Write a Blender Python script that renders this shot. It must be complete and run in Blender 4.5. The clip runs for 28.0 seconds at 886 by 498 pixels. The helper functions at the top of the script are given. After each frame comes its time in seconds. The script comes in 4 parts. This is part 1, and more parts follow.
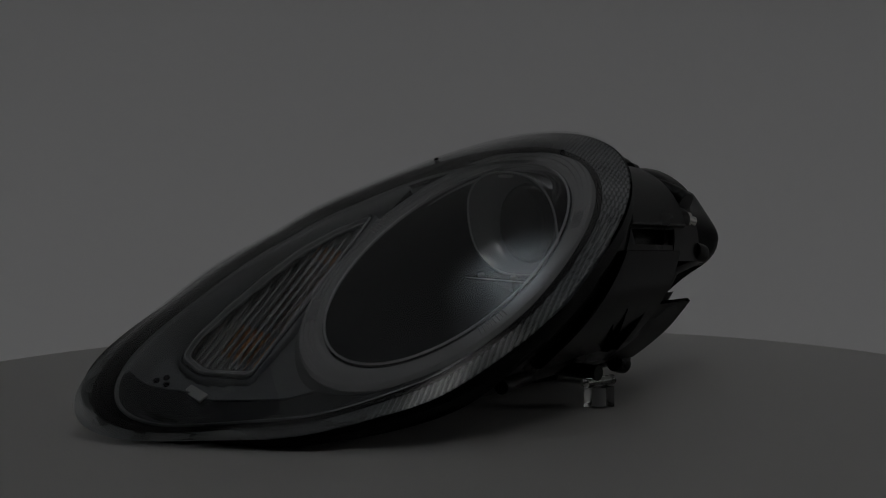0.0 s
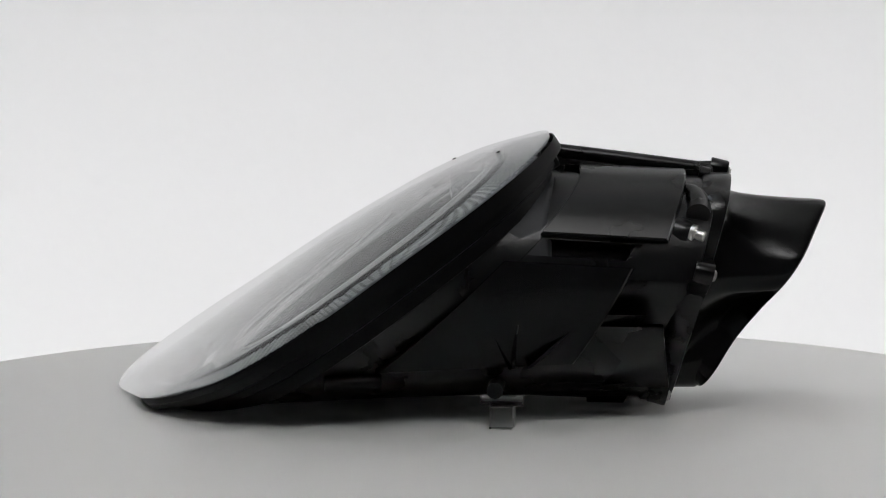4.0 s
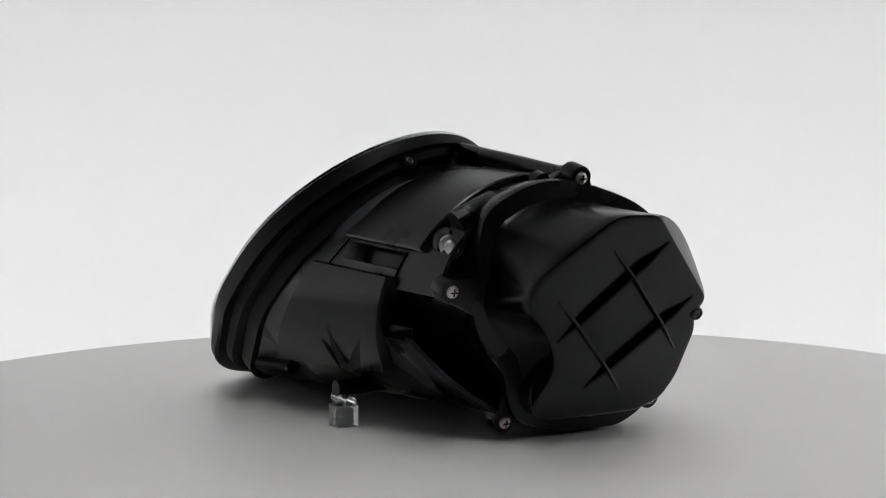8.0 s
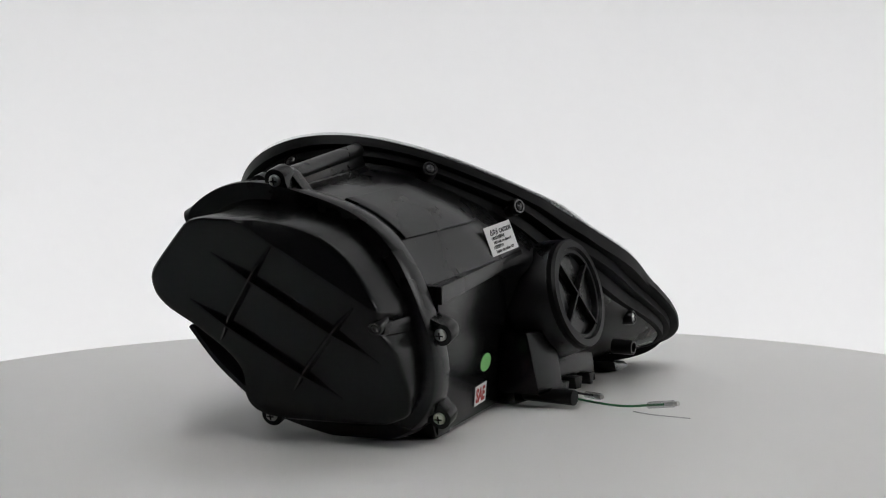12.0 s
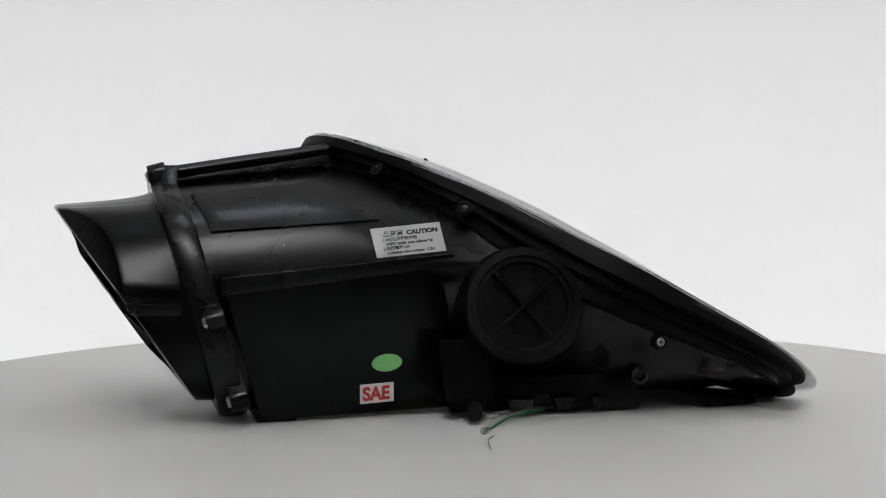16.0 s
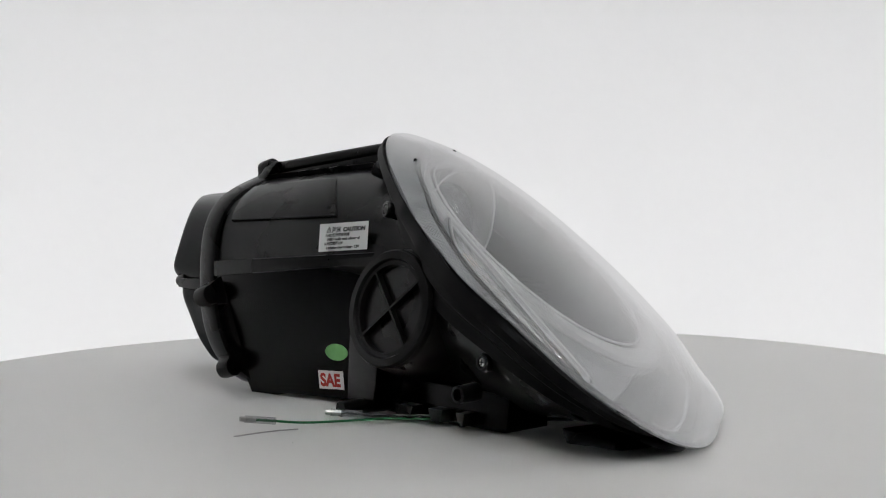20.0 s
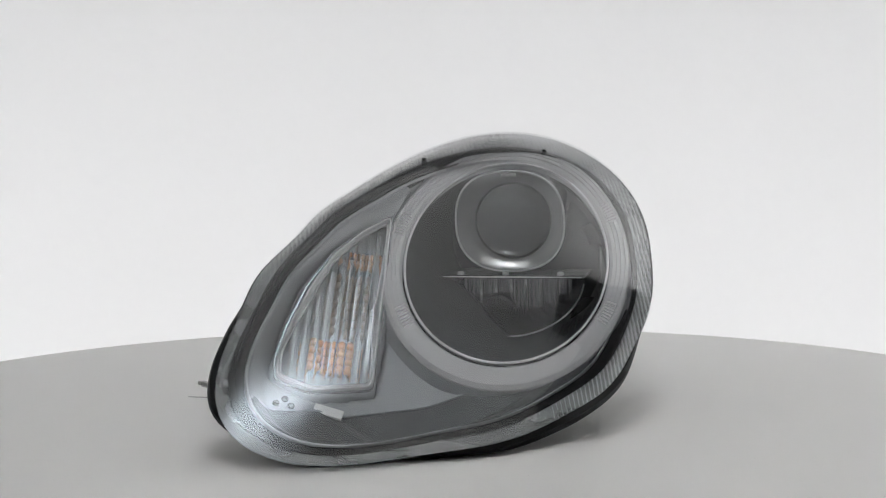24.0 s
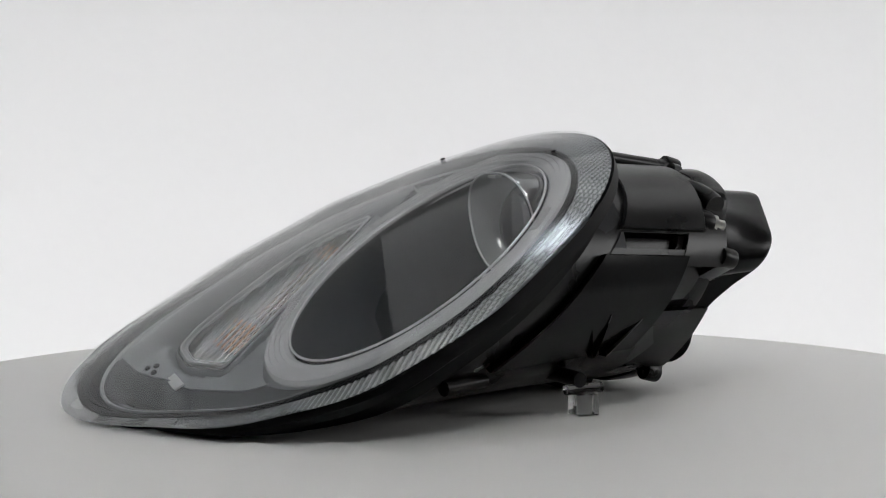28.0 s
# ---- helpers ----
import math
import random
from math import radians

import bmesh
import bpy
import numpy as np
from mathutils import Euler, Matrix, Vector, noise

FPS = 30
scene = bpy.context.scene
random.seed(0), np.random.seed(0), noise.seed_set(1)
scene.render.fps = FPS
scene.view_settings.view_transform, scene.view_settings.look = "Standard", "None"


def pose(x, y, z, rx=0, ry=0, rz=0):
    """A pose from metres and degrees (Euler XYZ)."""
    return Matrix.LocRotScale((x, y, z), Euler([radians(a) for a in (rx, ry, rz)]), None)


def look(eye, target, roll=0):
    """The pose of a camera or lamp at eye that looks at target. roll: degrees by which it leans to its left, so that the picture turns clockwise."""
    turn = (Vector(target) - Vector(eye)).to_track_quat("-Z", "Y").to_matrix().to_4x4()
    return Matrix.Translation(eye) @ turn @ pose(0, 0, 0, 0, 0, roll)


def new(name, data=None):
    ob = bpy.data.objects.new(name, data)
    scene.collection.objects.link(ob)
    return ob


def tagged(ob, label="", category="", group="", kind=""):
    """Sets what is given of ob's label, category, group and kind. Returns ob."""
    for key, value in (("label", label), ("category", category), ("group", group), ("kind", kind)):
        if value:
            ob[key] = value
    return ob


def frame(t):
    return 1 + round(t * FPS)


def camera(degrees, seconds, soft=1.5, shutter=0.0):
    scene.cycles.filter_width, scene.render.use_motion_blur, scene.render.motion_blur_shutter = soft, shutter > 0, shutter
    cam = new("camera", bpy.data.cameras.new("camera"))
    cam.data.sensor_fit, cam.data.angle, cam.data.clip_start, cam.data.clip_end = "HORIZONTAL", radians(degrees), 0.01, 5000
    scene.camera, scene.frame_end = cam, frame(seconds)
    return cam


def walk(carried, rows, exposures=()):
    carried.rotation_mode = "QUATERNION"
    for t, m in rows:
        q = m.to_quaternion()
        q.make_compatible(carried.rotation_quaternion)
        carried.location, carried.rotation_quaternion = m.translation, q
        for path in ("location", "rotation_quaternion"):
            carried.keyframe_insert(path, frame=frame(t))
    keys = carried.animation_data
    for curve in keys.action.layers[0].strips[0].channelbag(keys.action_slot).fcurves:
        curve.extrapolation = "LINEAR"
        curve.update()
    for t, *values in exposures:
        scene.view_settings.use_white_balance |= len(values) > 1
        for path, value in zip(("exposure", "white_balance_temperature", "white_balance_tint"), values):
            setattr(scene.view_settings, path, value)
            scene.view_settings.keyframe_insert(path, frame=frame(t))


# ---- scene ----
from mathutils.bvhtree import BVHTree

# ---------------------------------------------------------------- camera
EYE = Vector((0.0, -1.3, 0.2147))
WAY = Vector((0.002869, 0.997653, -0.068411))
SPIN = 13.456          # degrees per second of the turntable
cam = camera(31.12, 28.0, soft=1.1)
PATH = [(0.0, look(EYE, EYE + WAY, -0.516)), (28.0, look(EYE, EYE + WAY, -0.516))]
EXPOSURES = [(0.0, -3.3), (1.0, -2.2), (2.0, -1.3), (3.0, -0.55), (3.6, -0.1), (4.2, 0.0), (28.0, 0.0)]
walk(cam, PATH, EXPOSURES)

# ---------------------------------------------------------------- light
world = bpy.data.worlds.new("studio_air")
scene.world = world
world.use_nodes = True
world.node_tree.nodes["Background"].inputs[0].default_value = (1, 1, 1, 1)
world.node_tree.nodes["Background"].inputs[1].default_value = 0.05


def softbox(name, eye, target, sx, sy, watts, tone=(1, 1, 1), spread=180):
    """A soft area lamp; some are unseen fill lamps added to the studio."""
    data = bpy.data.lights.new(name, "AREA")
    data.shape, data.size, data.size_y, data.energy, data.color = "RECTANGLE", sx, sy, watts, tone
    data.spread = radians(spread)
    ob = new(name, data)
    ob.matrix_world = look(eye, target)
    return ob


# Unseen uplight added behind the camera, bounced off the board for front fill.
softbox("bounce_fill", (0.0, -1.55, 1.15), (0.0, -1.55, 1.95), 0.4, 0.35, 32, spread=75)
# Weak unseen uplight added to brighten the board over the table.
softbox("board_fill", (0.45, 0.35, 1.20), (0.50, 0.40, 1.95), 0.3, 0.3, 0.5, spread=120)
softbox("overhead_lamp", (-0.09, -0.07, 1.70), (-0.09, -0.07, 1.95), 0.05, 0.05, 3.0, (0.80, 0.90, 1.0), spread=110)
softbox("side_softbox", (1.42, -0.14, 0.46), (0.0, 0.0, 0.12), 0.42, 0.36, 2.8)
# Added fill, out of view: brightens the upper right backdrop mirrored in the lens.
softbox("backdrop_side_fill", (0.78, 0.36, 1.30), (1.42, 0.80, 1.66), 0.3, 0.3, 3.3, spread=100)
# Added fill, hidden below the tabletop, that lights the backdrop evenly.
softbox("backdrop_low_fill", (0, 0.05, -0.68), (0, 1.60, 1.30), 2.4, 0.3, 28.9)

# ---------------------------------------------------------------- materials


def material(name, colour, rough=0.5, metal=0.0, grain=0.0, scale=400.0, bump=0.0, spec=0.5, coat=0.0, wear=0.0, wear_scale=14.0):
    """A surface with fine grain, large soft stains and relief."""
    m = bpy.data.materials.new(name)
    m.use_nodes = True
    nt = m.node_tree
    b = nt.nodes["Principled BSDF"]
    b.inputs["Base Color"].default_value = (*colour, 1)
    b.inputs["Roughness"].default_value = rough
    b.inputs["Metallic"].default_value = metal
    b.inputs["Specular IOR Level"].default_value = spec
    b.inputs["Coat Weight"].default_value = coat
    co = nt.nodes.new("ShaderNodeTexCoord")
    if grain or wear:
        fine = nt.nodes.new("ShaderNodeTexNoise")
        fine.inputs["Scale"].default_value = scale
        fine.inputs["Detail"].default_value = 3
        large = nt.nodes.new("ShaderNodeTexNoise")
        large.inputs["Scale"].default_value = wear_scale
        large.inputs["Detail"].default_value = 4
        nt.links.new(co.outputs["Object"], fine.inputs["Vector"])
        nt.links.new(co.outputs["Object"], large.inputs["Vector"])
        total = nt.nodes.new("ShaderNodeMath")
        total.operation = "MULTIPLY_ADD"
        nt.links.new(fine.outputs["Fac"], total.inputs[0])
        total.inputs[1].default_value = grain
        second = nt.nodes.new("ShaderNodeMath")
        second.operation = "MULTIPLY_ADD"
        nt.links.new(large.outputs["Fac"], second.inputs[0])
        second.inputs[1].default_value = wear
        second.inputs[2].default_value = 1 - 0.5 * (grain + wear)
        nt.links.new(second.outputs[0], total.inputs[2])
        mix = nt.nodes.new("ShaderNodeVectorMath")
        mix.operation = "SCALE"
        mix.inputs[0].default_value = colour
        nt.links.new(total.outputs[0], mix.inputs["Scale"])
        nt.links.new(mix.outputs[0], b.inputs["Base Color"])
        ro = nt.nodes.new("ShaderNodeMapRange")
        ro.inputs["To Min"].default_value = max(0.02, rough - 0.08)
        ro.inputs["To Max"].default_value = rough + 0.08
        nt.links.new(large.outputs["Fac"], ro.inputs["Value"])
        nt.links.new(ro.outputs[0], b.inputs["Roughness"])
        if bump:
            bp = nt.nodes.new("ShaderNodeBump")
            bp.inputs["Strength"].default_value = bump
            bp.inputs["Distance"].default_value = 0.0006
            nt.links.new(fine.outputs["Fac"], bp.inputs["Height"])
            nt.links.new(bp.outputs[0], b.inputs["Normal"])
    return m


def clear(name, tint=(1, 1, 1), rough=0.0, ior=1.5, haze=0.0, glance=1.0):
    """Clear moulded plastic: see-through, with a gloss that grows at a glancing angle."""
    m = bpy.data.materials.new(name)
    m.use_nodes = True
    nt = m.node_tree
    nt.nodes.remove(nt.nodes["Principled BSDF"])
    out = nt.nodes["Material Output"]
    see = nt.nodes.new("ShaderNodeBsdfTransparent")
    see.inputs[0].default_value = (*tint, 1)
    gloss = nt.nodes.new("ShaderNodeBsdfGlossy")
    gloss.inputs["Roughness"].default_value = rough
    face = nt.nodes.new("ShaderNodeLayerWeight")
    face.inputs["Blend"].default_value = 0.5
    power = nt.nodes.new("ShaderNodeMath")
    power.operation = "POWER"
    power.inputs[1].default_value = 5.0
    nt.links.new(face.outputs["Facing"], power.inputs[0])
    fr = nt.nodes.new("ShaderNodeMath")
    fr.operation, fr.use_clamp = "MULTIPLY_ADD", True
    fr.inputs[1].default_value = glance
    fr.inputs[2].default_value = ((ior - 1) / (ior + 1)) ** 2
    nt.links.new(power.outputs[0], fr.inputs[0])
    mix = nt.nodes.new("ShaderNodeMixShader")
    nt.links.new(fr.outputs[0], mix.inputs[0])
    base = see
    if haze:
        soft = nt.nodes.new("ShaderNodeBsdfDiffuse")
        soft.inputs[0].default_value = (0.8, 0.82, 0.84, 1)
        h = nt.nodes.new("ShaderNodeMixShader")
        co = nt.nodes.new("ShaderNodeTexCoord")
        film = nt.nodes.new("ShaderNodeTexNoise")
        film.inputs["Scale"].default_value = 22.0
        film.inputs["Detail"].default_value = 5.0
        nt.links.new(co.outputs["Object"], film.inputs["Vector"])
        spread = nt.nodes.new("ShaderNodeMapRange")
        spread.inputs["From Min"].default_value, spread.inputs["From Max"].default_value = 0.3, 0.7
        spread.inputs["To Min"].default_value, spread.inputs["To Max"].default_value = 0.6 * haze, 1.4 * haze
        nt.links.new(film.outputs["Fac"], spread.inputs["Value"])
        nt.links.new(spread.outputs[0], h.inputs[0])
        nt.links.new(see.outputs[0], h.inputs[1])
        nt.links.new(soft.outputs[0], h.inputs[2])
        base = h
    nt.links.new(base.outputs[0], mix.inputs[1])
    nt.links.new(gloss.outputs[0], mix.inputs[2])
    nt.links.new(mix.outputs[0], out.inputs[0])
    return m


def solid_glass(name, tint=(1, 1, 1), rough=0.02, ior=1.49):
    m = bpy.data.materials.new(name)
    m.use_nodes = True
    b = m.node_tree.nodes["Principled BSDF"]
    b.inputs["Base Color"].default_value = (*tint, 1)
    b.inputs["Transmission Weight"].default_value = 1.0
    b.inputs["Roughness"].default_value = rough
    b.inputs["IOR"].default_value = ior
    return m


BLACK = material("black_plastic", (0.0028, 0.0028, 0.0029), 0.28, grain=0.5, scale=900, bump=0.12, spec=0.27, wear=0.5, wear_scale=18)
BLACK_SATIN = material("black_cover_plastic", (0.0020, 0.0020, 0.0021), 0.23, grain=0.5, scale=1200, bump=0.08, spec=0.15, wear=0.2, wear_scale=15)
FLANGE = material("black_flange_plastic", (0.0022, 0.0022, 0.0023), 0.50, grain=0.5, scale=900, bump=0.12, spec=0.10, wear=0.4, wear_scale=18)
RUBBER = material("black_rubber", (0.0035, 0.0035, 0.0035), 0.4, grain=0.4, scale=700, bump=0.1, wear=0.3, spec=0.15)
DULL_STEEL = material("dull_dark_steel", (0.10, 0.10, 0.10), 0.4, metal=1.0)
GASKET = material("black_gasket", (0.004, 0.004, 0.0042), 0.4, grain=0.3, scale=500, spec=0.08)
SILVER = material("silver_grey_bezel", (0.30, 0.308, 0.322), 0.42, metal=0.25, grain=0.12, scale=1500, wear=0.12, wear_scale=9)
SILVER_EDGE = material("bright_bezel_edge", (0.40, 0.41, 0.42), 0.32, metal=0.4)
DARK_BEZEL = material("dark_grey_bezel", (0.060, 0.062, 0.066), 0.38, grain=0.12, scale=1500, wear=0.2, wear_scale=9, spec=0.3)
BUCKET = material("graphite_bucket", (0.036, 0.037, 0.040), 0.45, metal=0.0, spec=0.12, grain=0.05, scale=1400, wear=0.10, wear_scale=11)
SILVER_LINE = material("silver_line", (0.82, 0.82, 0.83), 0.25, metal=0.2)
CHROME = material("chrome", (0.86, 0.86, 0.87), 0.06, metal=1.0)
BRIGHT_SATIN = material("bright_satin_chrome", (0.72, 0.72, 0.73), 0.27, metal=0.6)
SMOKED_CHROME = material("smoked_chrome", (0.46, 0.45, 0.44), 0.10, metal=1.0)
DARK_CHROME = material("dark_chrome", (0.30, 0.30, 0.31), 0.12, metal=1.0)
STEEL = material("zinc_steel", (0.55, 0.54, 0.52), 0.3, metal=1.0, grain=0.3, scale=900, wear=0.3)
PAPER = material("white_label_paper", (0.80, 0.80, 0.79), 0.55, grain=0.05, scale=900)
INK = material("black_ink", (0.02, 0.02, 0.02), 0.6)
RED_INK = material("red_ink", (0.42, 0.02, 0.015), 0.6)
GREEN = material("green_sticker", (0.20, 0.52, 0.17), 0.5, grain=0.15, scale=300)
GREEN_WIRE = material("green_wire", (0.012, 0.16, 0.045), 0.4)
BLACK_WIRE = material("black_wire", (0.015, 0.015, 0.016), 0.4)
# These three ambers stand for an amber bulb mirrored in the signal's facets.
AMBER = material("amber_bulb_reflection", (0.90, 0.36, 0.07), 0.2, coat=0.6)
AMBER_DEEP = material("deep_amber_reflection", (0.55, 0.22, 0.06), 0.25, coat=0.4)
AMBER_DIM = material("dim_amber_reflection", (0.32, 0.22, 0.15), 0.3, metal=0.3)
LENS = clear("clear_lens", (0.985, 0.99, 0.99), 0.0, 1.59, haze=0.003, glance=1.8)
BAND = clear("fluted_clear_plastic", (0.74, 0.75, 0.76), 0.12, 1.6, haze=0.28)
# Paler copy of the band's plastic, for the light its ridges catch.
BAND_LIT = clear("lit_flute_stripe", (0.85, 0.86, 0.87), 0.15, 1.6, haze=0.55)
SIGNAL_GLASS = solid_glass("clear_ribbed_plastic", (0.97, 0.97, 0.97), 0.02, 1.49)
PROJECTOR_GLASS = solid_glass("projector_glass", (0.97, 0.98, 1.0), 0.0, 1.5)
ACRYLIC = solid_glass("clear_acrylic", (0.96, 0.97, 0.97), 0.03, 1.49)
CRIMP = clear("clear_sleeve", (0.9, 0.9, 0.9), 0.1, 1.45, haze=0.12)
WHITE_TABLE = material("white_turntable_laminate", (0.745, 0.735, 0.715), 0.5, grain=0.09, scale=900, bump=0.25, wear=0.06, wear_scale=6)
WHITE_WALL = material("white_backdrop_paper", (0.876, 0.875, 0.876), 0.85, grain=0.02, scale=60, wear=0.02, wear_scale=2)
FLOOR = material("grey_studio_floor", (0.45, 0.45, 0.45), 0.6, grain=0.1, scale=50, wear=0.1, wear_scale=3)
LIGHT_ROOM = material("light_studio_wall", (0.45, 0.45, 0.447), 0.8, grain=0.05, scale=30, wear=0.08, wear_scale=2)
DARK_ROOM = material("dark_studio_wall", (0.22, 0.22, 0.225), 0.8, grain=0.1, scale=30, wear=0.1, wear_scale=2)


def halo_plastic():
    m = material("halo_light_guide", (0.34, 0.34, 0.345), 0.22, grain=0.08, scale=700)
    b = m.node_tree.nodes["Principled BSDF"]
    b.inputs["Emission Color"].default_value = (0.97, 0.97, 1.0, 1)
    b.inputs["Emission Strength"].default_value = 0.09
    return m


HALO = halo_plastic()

# ---------------------------------------------------------------- mesh helpers


def thing(name, label, category, group="", kind=""):
    return tagged(new(name), label, category, group, kind)


def part(name, bm, mat, parent=None, label="", smooth=40):
    """Links a bmesh as one mesh object under a thing or a part."""
    me = bpy.data.meshes.new(name)
    bm.normal_update()
    for f in bm.faces:
        f.smooth = True
    for e in bm.edges:
        if len(e.link_faces) == 2 and e.calc_face_angle(0) > radians(smooth):
            e.smooth = False
    bm.to_mesh(me)
    bm.free()
    me.materials.append(mat)
    ob = new(name, me)
    if parent is not None:
        ob.parent = parent
    if label:
        ob["label"] = label
    return ob


def skin(bm, rings, closed=True, cap0=False, cap1=False, loop=False):
    """Quads between rows of points; rows are closed rings unless told otherwise."""
    vs = [[bm.verts.new(p) for p in r] for r in rings]
    pairs = list(zip(vs, vs[1:])) + ([(vs[-1], vs[0])] if loop else [])
    for a, b in pairs:
        n = len(a)
        for i in range(n if closed else n - 1):
            j = (i + 1) % n
            bm.faces.new((a[i], a[j], b[j], b[i]))
    if cap0:
        bm.faces.new(list(reversed(vs[0])))
    if cap1:
        bm.faces.new(vs[-1])
    return vs


def loft(rings, cap0=False, cap1=False, closed=True, loop=False):
    bm = bmesh.new()
    skin(bm, rings, closed, cap0, cap1, loop)
    bmesh.ops.recalc_face_normals(bm, faces=bm.faces)
    return bm


def frame_of(normal, up=(0, 0, 1)):
    n = Vector(normal).normalized()
    u = Vector(up).cross(n)
    if u.length < 1e-4:
        u = Vector((1, 0, 0)).cross(n)
    u.normalize()
    return u, n.cross(u), n


def disc_ring(c, normal, r, n=24, up=(0, 0, 1)):
    u, v, w = frame_of(normal, up)
    return [Vector(c) + r * (math.cos(t) * u + math.sin(t) * v) for t in (2 * math.pi * i / n for i in range(n))]


def turned(c, normal, profile, n=28, cap0=True, cap1=True):
    """A turned solid: profile of (radius, height along the normal)."""
    w = Vector(normal).normalized()
    return loft([disc_ring(Vector(c) + h * w, normal, r, n) for r, h in profile], cap0, cap1)


def tube_bm(path, r, n=10, r1=None):
    """A round bar along a path of points."""
    pts = [Vector(p) for p in path]
    rings = []
    up = Vector((0.13, 0.21, 0.97))
    for i, p in enumerate(pts):
        d = (pts[min(i + 1, len(pts) - 1)] - pts[max(i - 1, 0)]).normalized()
        u = up.cross(d).normalized()
        v = d.cross(u)
        rr = r if r1 is None else r + (r1 - r) * i / (len(pts) - 1)
        rings.append([p + rr * (math.cos(t) * u + math.sin(t) * v) for t in (2 * math.pi * k / n for k in range(n))])
    return loft(rings, True, True)


def ring_tube(path, r, n=8):
    """A round bar along a closed path."""
    pts = [Vector(p) for p in path]
    m = len(pts)
    mid = sum(pts, Vector()) / m
    rings = []
    for i, p in enumerate(pts):
        d = (pts[(i + 1) % m] - pts[i - 1]).normalized()
        u = (p - mid).cross(d).normalized()
        v = d.cross(u)
        rings.append([p + r * (math.cos(t) * u + math.sin(t) * v) for t in (2 * math.pi * k / n for k in range(n))])
    return loft(rings, loop=True)


def slab(outline, push, bevel=0.0012):
    """A plate: an outline of points pushed along a vector, with softened edges."""
    pts = [Vector(p) for p in outline]
    push = Vector(push)
    mid = sum(pts, Vector()) / len(pts)
    size = max((p - mid).length for p in pts)
    k = 1 - bevel / size
    b = push.normalized() * bevel
    inn = lambda o: [mid + (p - mid) * k + o for p in pts]
    return loft([inn(Vector()), [p + b for p in pts], [p + push - b for p in pts], inn(push)], True, True)


def block_bm(corners, bevel=0.002):
    """A box from eight corners (four of one side, then the four opposite)."""
    bm = bmesh.new()
    v = [bm.verts.new(c) for c in corners]
    for q in ((0, 1, 2, 3), (7, 6, 5, 4), (0, 4, 5, 1), (1, 5, 6, 2), (2, 6, 7, 3), (3, 7, 4, 0)):
        bm.faces.new([v[i] for i in q])
    bmesh.ops.recalc_face_normals(bm, faces=bm.faces)
    if bevel:
        bmesh.ops.bevel(bm, geom=bm.edges[:], offset=bevel, segments=2, affect="EDGES", profile=0.7)
    return bm


def round_poly(points, r, per=4):
    """A closed polygon with rounded corners of about radius r."""
    p = [Vector(q) for q in points]
    n, out = len(p), []
    for i in range(n):
        a, b, c = p[i - 1], p[i], p[(i + 1) % n]
        k1 = min(r, 0.45 * (a - b).length)
        k2 = min(r, 0.45 * (c - b).length)
        s, e = b + (a - b).normalized() * k1, b + (c - b).normalized() * k2
        for k in range(per + 1):
            t = k / per
            out.append((1 - t) ** 2 * s + 2 * t * (1 - t) * b + t * t * e)
    return out


def clampf(x, a=0.0, b=1.0):
    return max(a, min(b, x))


def smoothstep(a, b, x):
    t = clampf((x - a) / (b - a))
    return t * t * (3 - 2 * t)


def fourier(co, t):
    v = co[0]
    for k in range(1, (len(co) - 1) // 2 + 1):
        v += co[2 * k - 1] * math.cos(k * t) + co[2 * k] * math.sin(k * t)
    return v


def lerp(a, b, u):
    return a + (b - a) * u


